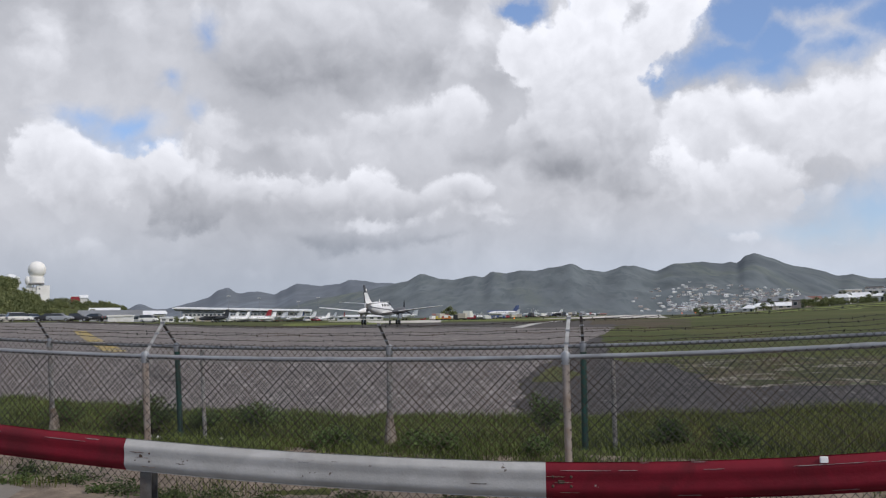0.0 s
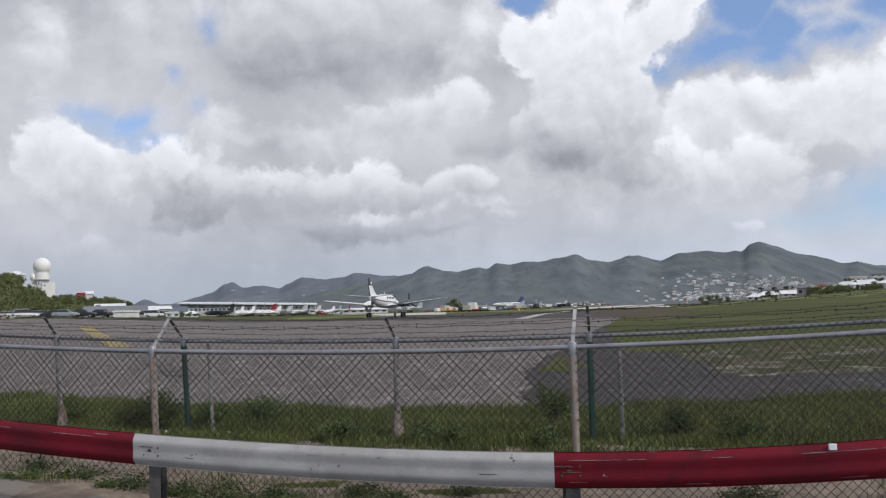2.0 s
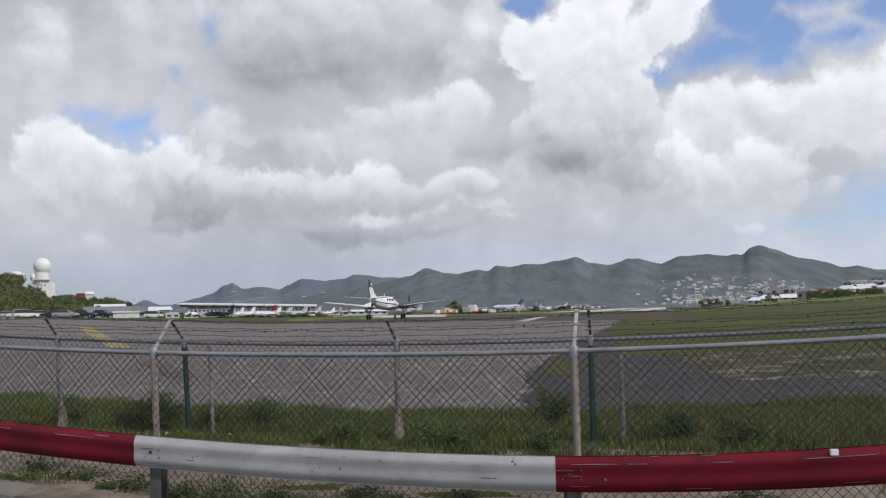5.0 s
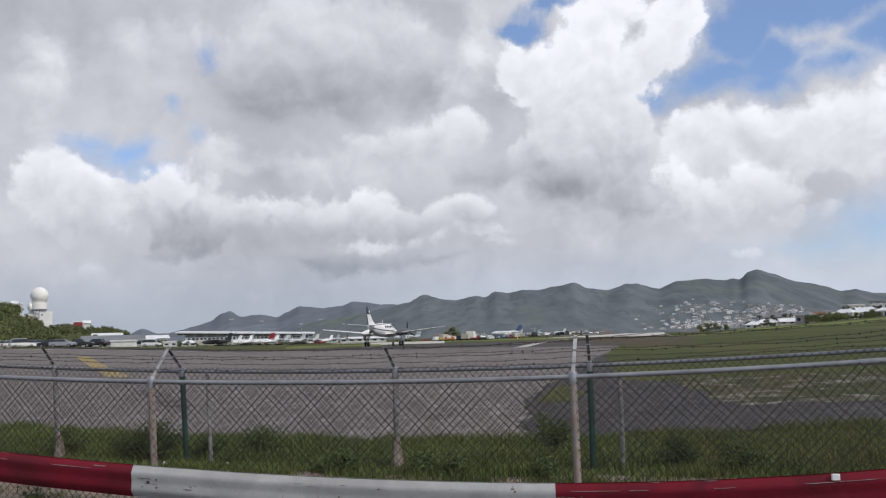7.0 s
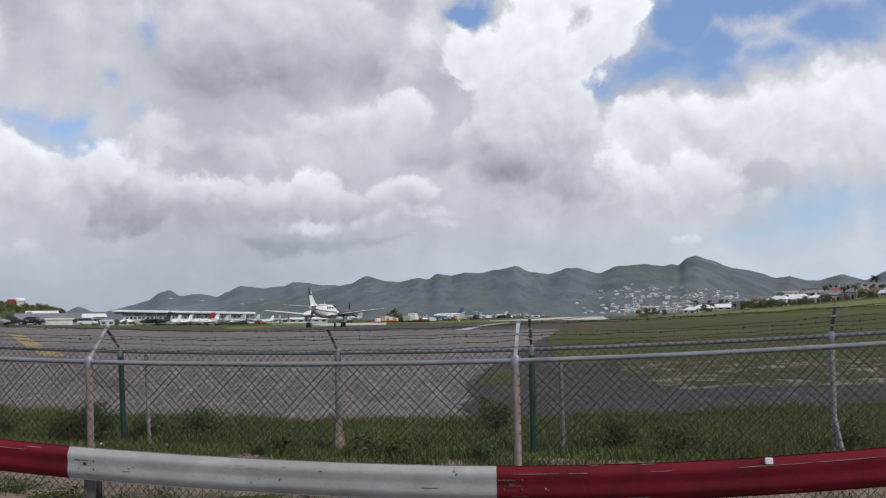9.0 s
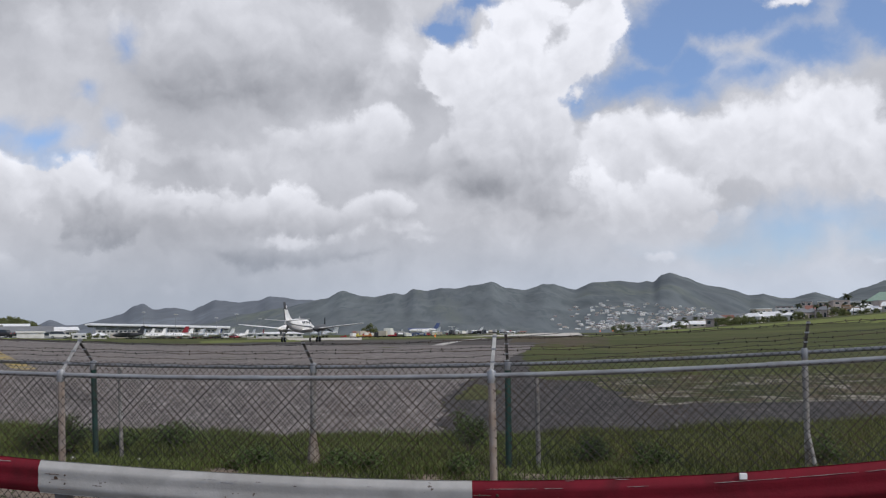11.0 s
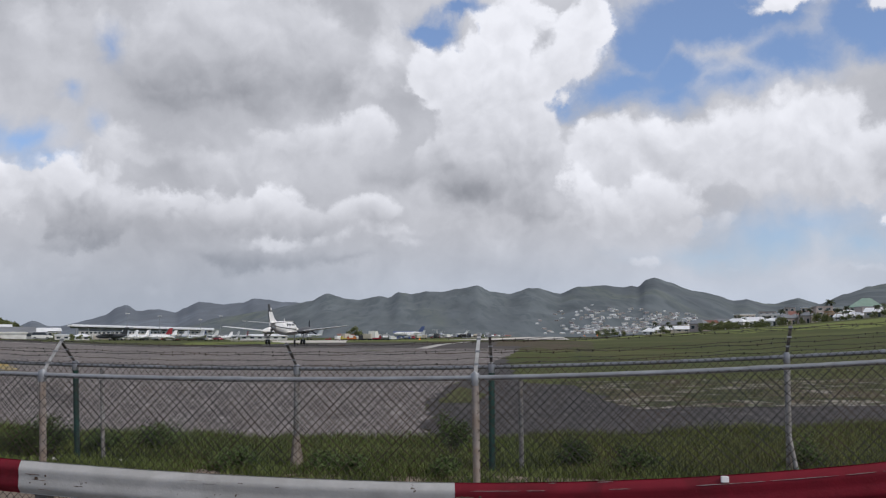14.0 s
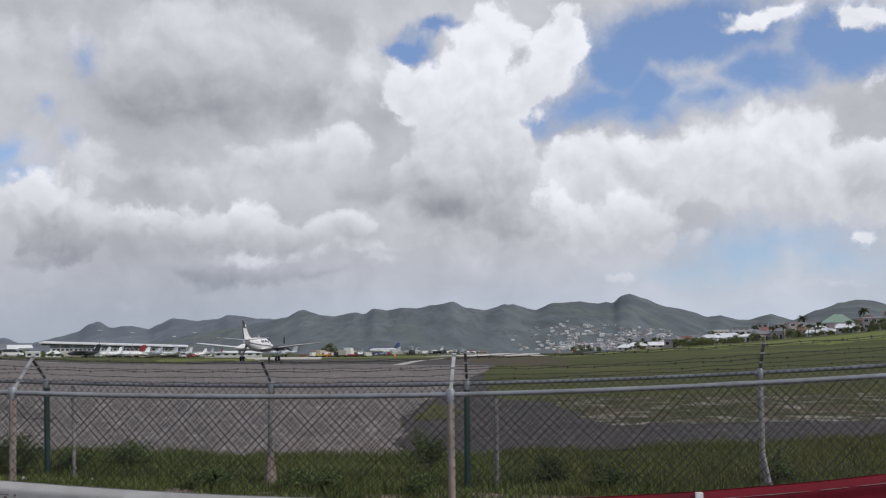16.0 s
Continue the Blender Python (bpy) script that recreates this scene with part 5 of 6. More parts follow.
def crown_mesh(r, n, spread, height, leaf, seed_clumps=14):
    """A crown of many leaf clumps with an uneven outline and gaps."""
    centres = []
    for _ in range(seed_clumps):
        a, s = r.uniform(0, 6.28), r.random() ** 0.5
        centres.append((Vector((math.cos(a) * s * spread * 0.75, math.sin(a) * s * spread * 0.75, height * r.uniform(0.18, 0.85) * (1.1 - 0.25 * s))), spread * r.uniform(0.28, 0.5)))
    verts, faces = [], []
    for _ in range(n):
        c, rad = r.choice(centres)
        d = Vector((r.gauss(0, 1), r.gauss(0, 1), r.gauss(0, 0.8))).normalized()
        p = c + d * rad * r.uniform(0.6, 1.08)
        u = Vector((r.gauss(0, 1), r.gauss(0, 1), r.gauss(0, 1))).normalized() * leaf * r.uniform(0.6, 1.3)
        v = u.cross(d + Vector((0.1, 0.2, 0.05))).normalized() * leaf * r.uniform(0.35, 0.7)
        k = len(verts)
        verts += [p - u, p + v, p + u, p - v, p + d * leaf * 0.3]
        faces += [(k, k + 1, k + 4), (k + 1, k + 2, k + 4), (k + 2, k + 3, k + 4), (k + 3, k, k + 4)]
    return raw_mesh("crown", verts, faces, "tree_leaf"), centres


def make_tree(seed, spread, height, n=620, leaf=0.36):
    r = random.Random(seed)
    t = thing("tree", (0, 0, -50), "dense dark green tropical tree", "tree", "trees round the airfield")
    me, centres = crown_mesh(r, n, spread, height, leaf)
    bm = tube([(0, 0, -0.6), (0.1, 0, height * 0.25), (0, 0.1, height * 0.5)], [spread * 0.07, spread * 0.05, spread * 0.03], 7)
    for c, _ in centres[:5]:
        add_tube(bm, [(0, 0.05, height * 0.35), c * 0.6 + Vector((0, 0, height * 0.15)), c], [spread * 0.03, spread * 0.02, spread * 0.008], 5)
    part("trunk", bm, "bark", t)
    part("crown", me, "tree_leaf", t)
    return t


def make_palm(seed, height):
    r = random.Random(seed)
    t = thing("palm_tree", (0, 0, -50), "tall palm with drooping dark green fronds", "tree", "palms on the hillside")
    lean = r.uniform(-0.6, 0.6)
    part("trunk", tube([(0, 0, -0.5), (lean * 0.3, 0, height * 0.4), (lean, 0, height)], [0.22, 0.16, 0.12], 8), "bark", t)
    for k in range(19):
        a, droop = k * 2.4, r.uniform(0.1, 1.9)
        verts, faces = [], []
        c, s = math.cos(a), math.sin(a)
        for i in range(8):
            u = i / 7
            rad, z = u * 2.6, height + 0.9 * u * (1.2 - droop) - droop * 1.5 * u * u
            w = 0.55 * math.sin(math.pi * min(1, u * 0.9 + 0.08))
            verts += [(lean + c * rad - s * w, s * rad + c * w, z - w * 0.45), (lean + c * rad, s * rad, z), (lean + c * rad + s * w, s * rad - c * w, z - w * 0.45)]
        for i in range(7):
            b = i * 3
            faces += [(b, b + 1, b + 4, b + 3), (b + 1, b + 2, b + 5, b + 4)]
        part("frond", raw_mesh("frond", verts, faces, "palm_leaf"), "palm_leaf", t)
    return t


TREES = [make_tree(200 + i, 3.0, 5.5 + 0.5 * i) for i in range(4)]
PALMS = [make_palm(300 + i, 6.5 + i) for i in range(3)]
rt = random.Random(5)


def plant(src, a, d, size, base=None):
    x, y = spot(a, d)
    ob = copy_thing(src, pose(0, 0, 0))
    ob.matrix_world = pose(x, y, ground_z(x, y) if base is None else base, 0, 0, rt.uniform(0, 360)) @ Matrix.Scale(size, 4)
    return ob


for a, d, s in ((15.7, 470, 0.75), (16.1, 475, 0.85), (16.6, 480, 0.8), (17.1, 470, 0.6), (17.6, 465, 0.5), (18.1, 460, 0.5), (18.5, 465, 0.4), (18.1, 600, 0.9), (18.4, 610, 0.9),
                (20.0, 590, 0.9), (20.8, 560, 0.8), (21.1, 560, 0.75), (22.9, 600, 1.0), (23.0, 560, 0.9), (22.4, 640, 0.9), (13.4, 600, 0.8), (13.9, 590, 0.7), (14.6, 560, 0.5), (12.1, 700, 0.8),
                (9.6, 620, 0.95), (10.0, 640, 1.0), (10.4, 630, 0.9), (10.9, 650, 0.7), (15.0, 640, 0.8), (19.4, 560, 0.6), (24.6, 650, 1.2), (26.4, 520, 0.9), (23.9, 470, 0.3), (25.2, 330, 0.35), (26.8, 480, 0.8)):
    plant(rt.choice(TREES), a, d, s)
for i in range(46):
    plant(rt.choice(TREES), rt.uniform(12.5, 27.0), rt.uniform(450, 680), rt.uniform(0.45, 0.95))
for i in range(9):
    plant(rt.choice(PALMS), rt.uniform(13.0, 26.5), rt.uniform(470, 640), rt.uniform(0.5, 0.75))
for i in range(22):
    plant(rt.choice(TREES), 15.2 + i * 0.17, rt.uniform(440, 470), rt.uniform(0.45, 0.8) * (1.0 if i < 12 else 0.6))
for a, d, s in ((14.0, 600, 0.8), (15.5, 560, 0.75), (17.3, 620, 1.0), (17.1, 640, 0.8), (17.6, 600, 0.8), (19.5, 540, 0.9), (20.6, 530, 0.9), (21.9, 640, 1.35), (22.7, 560, 0.9), (24.9, 640, 1.5), (20.9, 500, 0.75), (12.7, 620, 0.8)):
    plant(rt.choice(PALMS), a, d, s)

# wooded knoll with the radar station
KNOLL = [(-50, 2.0), (-28, 2.05), (-27.4, 1.9), (-26.4, 1.30), (-25.2, 1.20), (-24.4, 1.13), (-23.5, 0.98), (-22.7, 0.80), (-22.0, 0.4), (-21.2, 0.0), (-10, 0.0)]


def knoll_z(a, d):
    low = 0.30 if a < -26.2 else 0.16
    return 1.6 + 600 * math.tan(radians(max(0.0, crest(KNOLL, a) - low))) * ease(d, 330, 600) * (1 - ease(d, 660, 900))


polar_sheet("ground_knoll", "grass", [300 + 25 * i for i in range(26)], [-44 + 0.35 * i for i in range(68)], lambda a, d: knoll_z(a, d) - 0.3 if a < -20.8 else -2.0, "bushy green knoll")


def thicket(name, spots, label):
    """Many far crowns and trunks that nobody could count, joined into one."""
    verts, faces, slots = [], [], []
    for a, d, size, base in spots:
        x, y = spot(a, d)
        src = rt.choice(TREES)
        at = pose(x, y, base, 0, 0, rt.uniform(0, 360)) @ Matrix.Scale(size, 4)
        for piece in src.children:
            n = len(verts)
            verts.extend(at @ v.co for v in piece.data.vertices)
            faces.extend([n + i for i in f.vertices] for f in piece.data.polygons)
            slots.extend([0 if piece.data.materials[0].name == "tree_leaves" else 1] * len(piece.data.polygons))
    me = raw_mesh(name, verts, faces, "tree_leaf")
    me.materials.append(M["bark"])
    me.polygons.foreach_set("material_index", slots)
    tagged(new(name, me), label, "trees", kind="stuff")


wood = []
for i in range(170):
    a = -30.5 + 8.6 * rt.random() ** 1.15
    d = rt.uniform(380, 610)
    if -27.9 < a < -25.9:
        d = rt.uniform(380, 500)
    wood.append((a, d, rt.uniform(0.9, 1.45) * (0.5 if -27.9 < a < -25.9 else 1.0 if a < -26.2 else 0.42), knoll_z(a, d) - 0.3))
for i in range(150):
    a, d = rt.uniform(-27.6, -21.6), rt.uniform(470, 600)
    wood.append((a, d, rt.uniform(0.22, 0.42), knoll_z(a, d) - 0.5))
thicket("knoll_wood", wood, "dense green bushes and trees covering the knoll")
for i in range(45):
    a, d = rt.uniform(-30.5, -25.2), rt.uniform(290, 380)
    plant(rt.choice(TREES), a, d, rt.uniform(0.5, 0.85))


def radar_station(a, d):
    x, y = spot(a, d)
    z = raised(a, d, 1.2)
    k = d * math.tan(radians(1))
    t = thing("radar_tower", (x, y, z), "white radar tower with a large spherical dome", "tower", turn=-a)
    b = part("building", box(0.0 * k, -0.3 * k, -4, 0.65 * k, 0.3 * k, 0.72 * k, bevel=0.05), "sunlit_white", t, "plain white block")
    for zz in (0.2, 0.5):
        part("window", box(0.10 * k, -0.3 * k - 0.08, zz * k, 0.17 * k, -0.3 * k + 0.02, zz * k + 0.07 * k), "glass_dark", b)
    # Shade on this side is put in by the duller white.
    part("building", box(-0.32 * k, -0.2 * k, -4, -0.01 * k, 0.4 * k, 0.62 * k), "white_wall", t, "lower block in a duller white for its shade")
    for sx, sy in itertools.product((-0.2, 0.0, 0.22), (-0.2, 0.2)):
        part("leg", tube([(sx * k, sy * k, 0.5 * k), (sx * 0.7 * k, sy * 0.7 * k, 0.8 * k)], 0.02 * k, 6), "steel_post", t, "steel support leg")
    part("deck", box(-0.40 * k, -0.4 * k, 0.77 * k, 0.36 * k, 0.4 * k, 0.85 * k), "steel_post", t)
    part("drum", tube([(-0.02 * k, 0, 0.85 * k), (-0.02 * k, 0, 1.19 * k)], 0.40 * k, 20), "sunlit_white", t, "white ring below the dome", True)
    bm = bmesh.new()
    bmesh.ops.create_icosphere(bm, subdivisions=4, radius=0.46 * k, matrix=Matrix.Translation((0, 0, 1.56 * k)))
    part("dome", bm, "sunlit_white", t, "smooth white radar dome", True)
    bm = bmesh.new()
    bmesh.ops.create_uvsphere(bm, u_segments=14, v_segments=8, radius=0.22 * k, matrix=Matrix.Translation((-0.42 * k, 0, 0.98 * k)) @ Matrix.Diagonal((0.8, 1, 1.2, 1)))
    part("antenna", bm, "sunlit_white", t, "white dish housing", True)
    part("cabin", box(-0.52 * k, -0.2 * k, 0.40 * k, -0.24 * k, 0.2 * k, 0.76 * k, bevel=0.05), "sunlit_white", t, "white equipment cabin")
    bm = bmesh.new()
    bmesh.ops.create_uvsphere(bm, u_segments=12, v_segments=6, radius=0.10 * k, matrix=Matrix.Translation((-0.44 * k, 0, 0.66 * k)))
    part("antenna", bm, "white_wall", t, "small white dish", True)


radar_station(-26.95, 590)
house("house", -25.0, 560, 4.4, 5, 1.5, "red_gloss", "white_roof", "small red house on the knoll", "flat", None, raised(0, 560, 1.16), 1, bays=-1)
house("house", -24.58, 560, 3.6, 5, 1.2, "white_wall", "white_roof", "small white annex on the knoll", "gable", None, raised(0, 560, 1.14), 1, bays=-1)
house("house", -28.2, 640, 9, 8, 3.5, "white_wall", "white_roof", "white house showing above the trees", "hip", None, raised(0, 640, 2.0), 1)

# hangars, terminal and sheds
HALL = "airfield buildings"
house("hangar", -23.2, 300, 16.5, 12, 1.7, "grey_wall", "grey_roof", "long low grey hangar with a wide roof", "gable", None, None, 1, "hangar", HALL, 0.13, False, 6)
house("hangar", -23.5, 420, 11, 12, 4.2, "white_wall", "white_roof", "white hall behind the grey hangar", "gable", None, None, 1, "hangar", HALL, 0.10, True, 5)
house("shed", -22.65, 255, 6.0, 4, 1.25, "white_wall", "white_wall", "low white metal shed", "flat", None, None, 1, "shed", HALL, 0.1, False, -1)
house("shed", -21.5, 300, 5, 4, 2.2, "grey_wall", "white_roof", "grey shed with a pale roof", "gable", None, None, 1, "shed", HALL, 0.2, False, 2)
house("shed", -20.9, 420, 8, 6, 3.2, "grey_wall", "white_roof", "grey workshop with a pale roof", "gable", 12, None, 1, "shed", HALL, 0.2, False, 3)
house("shed", -20.2, 300, 4, 3, 1.2, "white_wall", "white_roof", "small white container office", "flat", None, None, 1, "shed", HALL, 0.1, False, 2)
house("shed", -19.2, 330, 4.6, 4, 1.2, "white_wall", "white_roof", "white tent-roofed shelter beside the apron", "hip", None, None, 1, "shed", HALL, 0.2, False, 2)
house("shed", -9.5, 420, 19, 8, 1.5, "white_wall", "white_roof", "long low white cargo shed", "hip", None, raised(0, 420, -0.14), 1, "shed", HALL, 0.09, False, 6)
house("shed", -9.2, 640, 6, 6, 2.2, "cream_wall", "cream_wall", "small cream hut behind the shed", "hip", None, raised(0, 640, 0.1), 1, "shed", HALL, 0.2, False, 2)
for a, d, w, h, wall, roof in ((-1.6, 700, 14, 3.2, "blue_roof", "blue_roof"), (-0.5, 800, 6, 1.3, "white_wall", "grey_roof"), (0.9, 860, 13, 1.0, "pink_wall", "white_roof"), (2.0, 760, 7, 1.5, "grey_wall", "grey_roof"), (2.5, 900, 12, 0.9, "cream_wall", "white_roof"),
                               (3.5, 980, 15, 0.9, "white_wall", "white_roof"), (4.3, 1050, 9, 1.0, "cream_wall", "red_roof"), (-4.9, 640, 10, 2.2, "ochre_wall", "red_roof"), (-11.6, 520, 12, 1.4, "white_wall", "grey_roof")):
    house("shed", a, d, w, 6, h, wall, roof, {"blue_roof": "low blue-roofed hall beyond the taxiway", "ochre_wall": "low reddish hut by the apron"}.get(wall, "low pale building beyond the airfield"), "gable", None, raised(0, d, -0.02 if a > -4 else -0.1), 1, "shed", HALL, 0.15, False, 3)


def terminal():
    d = 520
    x, y = spot(-16.0, d)
    t = thing("terminal", (x, y, raised(0, d, -0.10)), "long airport terminal with a broad white roof", "building", HALL, 16.0 - 4)
    part("wall", box(-31, 0, -1, 31, 18, 4.1), "white_wall", t, "pale glazed front")
    part("wall", box(-24, -1.0, -1, 33, 0, 1.9), "cream_wall", t, "pale lower storey")
    for k in range(30):
        cx = -30 + k * 2.03
        win = part("window", box(cx, -0.12, 2.7, cx + 1.7, 0.02, 3.8), "white_wall", t)
        part("pane", box(cx + 0.25, -0.2, 2.85, cx + 1.45, -0.1, 3.65), "glass_dark", win)
    part("roof", loft([[(sx, -2, z0), (sx, -2, z0 + 0.55), (sx, 20, z0 + 1.3), (sx, 20, z0 + 0.8)] for sx, z0 in ((-36, 6.4), (34, 4.35))]), "white_roof", t, "white overhanging roof")
    part("soffit", loft([[(sx, -1.7, z0 - 0.25), (sx, -1.7, z0 - 0.03), (sx, 2, z0 - 0.03), (sx, 2, z0 - 0.9)] for sx, z0 in ((-35, 6.4), (33, 4.35))]), "grey_roof", t, "grey roof edge in shade")
    part("gable", loft([[(-31.2, 0.5, 4.0), (-31.2, 17, 4.0), (-31.2, 17, 6.9), (-31.2, 0.5, 6.2)], [(29, 0.5, 4.0), (29, 17, 4.0), (29, 17, 5.0), (29, 0.5, 4.4)]]), "grey_wall", t, "grey upper wall")
    for k in range(12):
        part("column", tube([(-32 + k * 5.7, -1.3, -0.5), (-32 + k * 5.7, -1.3, 6.2 - k * 0.17)], 0.22, 8), "grey_wall", t)


terminal()


def mast(a, d, h):
    x, y = spot(a, d)
    t = thing("light_mast", (x, y, ground_z(x, y)), "tall thin grey floodlight mast", "lamp", "apron light masts")
    part("pole", tube([(0, 0, -0.5), (0, 0, h)], [0.16, 0.08], 8), "galv", t)
    part("lamp_head", box(-0.9, -0.25, h - 0.15, 0.9, 0.25, h + 0.15, bevel=0.05), "white_wall", t, "white lamp head")


for a, d, h in ((-16.9, 480, 12), (-15.2, 480, 11), (-11.9, 500, 11.5), (-13.0, 520, 10), (-10.6, 560, 10)):
    mast(a, d, h)


def parked_plane(a, d, turn, length, body_mat, tail_mat, label, t_tail=False, engines="prop", high=False, category="airplane", e=None):
    """A parked aircraft, nose along +x, scaled by its length."""
    x, y = spot(a, d)
    t = thing("parked_airplane", (x, y, ground_z(x, y) + 0.04 if e is None else raised(0, d, e)), label, category, "parked aircraft", turn)
    L = length
    w = 0.12 * L
    z = 0.13 * L
    body = part("fuselage", loft([oval(0.5 * L, 0.02 * L, 0.02 * L, z - 0.01 * L, 14), oval(0.46 * L, w * 0.5, w * 0.5, z, 14), oval(0.38 * L, w * 0.85, w * 0.9, z, 14), oval(0.25 * L, w, w, z, 14), oval(-0.1 * L, w, w, z, 14),
                                  oval(-0.3 * L, w * 0.7, w * 0.75, z + 0.01 * L, 14), oval(-0.48 * L, w * 0.2, w * 0.3, z + 0.035 * L, 14)]), body_mat, t, "", True)
    for s in (-1, 1):
        for k in range(5):
            cx = 0.22 * L - k * 0.07 * L
            part("window", box(cx - 0.014 * L, s * w * 0.47, z + 0.012 * L, cx + 0.014 * L, s * w * 0.49 + 0.01 * s, z + 0.036 * L), "glass_dark", body)
        part("wing", wing_mesh([(0.08 * L, s * 0.02 * L, z + (0.06 if high else -0.04) * L, 0.2 * L, 0.022 * L, 0), (-0.02 * L, s * 0.5 * L, z + (0.06 if high else -0.01) * L, 0.08 * L, 0.010 * L, 0)]), body_mat, t, "", True)
        zt = z + (0.24 if t_tail else 0.06) * L
        part("tailplane", wing_mesh([(-0.41 * L - (0.06 * L if t_tail else 0), 0, zt, 0.11 * L, 0.012 * L, 0), (-0.46 * L - (0.06 * L if t_tail else 0), s * 0.17 * L, zt, 0.06 * L, 0.008 * L, 0)]), tail_mat if t_tail else body_mat, t, "", True)
        if engines == "jet":
            part("engine", tube([(-0.16 * L, s * 0.11 * L, z + 0.03 * L), (-0.18 * L, s * 0.11 * L, z + 0.03 * L), (-0.34 * L, s * 0.10 * L, z + 0.03 * L)], [0.032 * L, 0.04 * L, 0.026 * L], 12), body_mat, t, "", True)
        else:
            zz = z + (0.045 if high else -0.01) * L
            part("engine", tube([(0.2 * L, s * 0.17 * L, zz), (0.15 * L, s * 0.17 * L, zz), (-0.1 * L, s * 0.17 * L, zz)], [0.012 * L, 0.034 * L, 0.012 * L], 12), body_mat, t, "", True)
        part("wheel", tube([(-0.03 * L, s * 0.1 * L - 0.02 * L, 0.03 * L), (-0.03 * L, s * 0.1 * L + 0.02 * L, 0.03 * L)], 0.03 * L, 12), "rubber", t)
        part("gear_leg", tube([(-0.03 * L, s * 0.1 * L, 0.03 * L), (-0.02 * L, s * 0.09 * L, 0.1 * L)], 0.008 * L, 6), "metal", t)
    part("wheel", tube([(0.36 * L, -0.012 * L, 0.024 * L), (0.36 * L, 0.012 * L, 0.024 * L)], 0.024 * L, 12), "rubber", t)
    part("gear_leg", tube([(0.36 * L, 0, 0.02 * L), (0.36 * L, 0, 0.09 * L)], 0.007 * L, 6), "metal", t)
    part("fin", wing_mesh([(-0.28 * L, 0, z + 0.03 * L, 0.2 * L, 0.014 * L, 1), (-0.42 * L, 0, z + 0.24 * L, 0.11 * L, 0.010 * L, 1)]), tail_mat, t, "", True)
    return t


parked_plane(-17.7, 330, 90 + 17.7 + 55, 11.5, "plane_grey", "plane_grey", "dark grey high-wing twin propeller plane", True, "prop", True, e=-0.20)
parked_plane(-16.0, 345, 90 + 40, 10, "plane_white", "plane_white", "small white parked airplane", False, "prop", e=-0.16)
parked_plane(-15.4, 340, 90 + 16 + 70, 11, "plane_white", "red_gloss", "white parked airplane with a red tail", False, "prop", e=-0.18)
parked_plane(-16.6, 360, 90 - 30, 9, "plane_white", "plane_white", "small white propeller plane", False, "prop", True, e=-0.14)
parked_plane(-14.4, 345, 90 + 80, 9, "plane_white", "plane_white", "small white airplane with a slim fin", False, "prop", e=-0.2)
parked_plane(-13.6, 350, 90 + 13 + 66, 11, "plane_white", "plane_white", "white parked business jet with a high tail", True, "jet", e=-0.23)
parked_plane(-14.9, 400, 90 + 130, 9, "plane_white", "plane_white", "small white parked airplane", False, "prop", True, e=-0.12)
parked_plane(-13.0, 410, 90 + 40, 9, "plane_white", "blue_gloss", "white parked airplane with a blue fin", False, "prop", e=-0.12)
parked_plane(-17.0, 420, 90 + 110, 10, "plane_white", "plane_white", "white propeller plane parked on the apron", False, "prop", True, e=-0.1)
parked_plane(-12.3, 380, 90 + 10, 8, "plane_white", "plane_white", "small white parked airplane", False, "prop", e=-0.13)
parked_plane(-11.3, 440, 90 + 60, 9, "plane_white", "plane_white", "small white parked airplane", False, "prop", e=-0.1)
parked_plane(-7.0, 400, 90 + 7 + 58, 13, "plane_white", "plane_white", "white parked business jet with a high tail", True, "jet", e=-0.19)
parked_plane(-1.3, 520, 90 + 100, 16, "plane_white", "blue_roof", "white airliner with a blue tail", False, "jet", e=-0.06)
parked_plane(0.2, 560, 90 + 60, 9, "plane_white", "plane_white", "small white airplane far off", True, "jet", e=-0.04)


for a, d, turn, size, tail, high in ((-17.3, 350, 60, 9, "plane_white", True), (-16.3, 332, 150, 9, "plane_white", False), (-15.7, 365, 20, 10, "blue_gloss", True), (-15.0, 335, 120, 9, "plane_white", False),
                                    (-14.0, 338, 45, 9, "plane_white", True), (-13.2, 372, 160, 10, "plane_white", False), (-12.7, 350, 80, 9, "plane_white", True), (-11.8, 400, 130, 9, "plane_white", False), (-10.6, 420, 30, 10, "red_gloss", True)):
    parked_plane(a, d, 90 + turn, size, "plane_white", tail, "small white propeller plane in the parked row", False, "prop", high, e=-0.17)


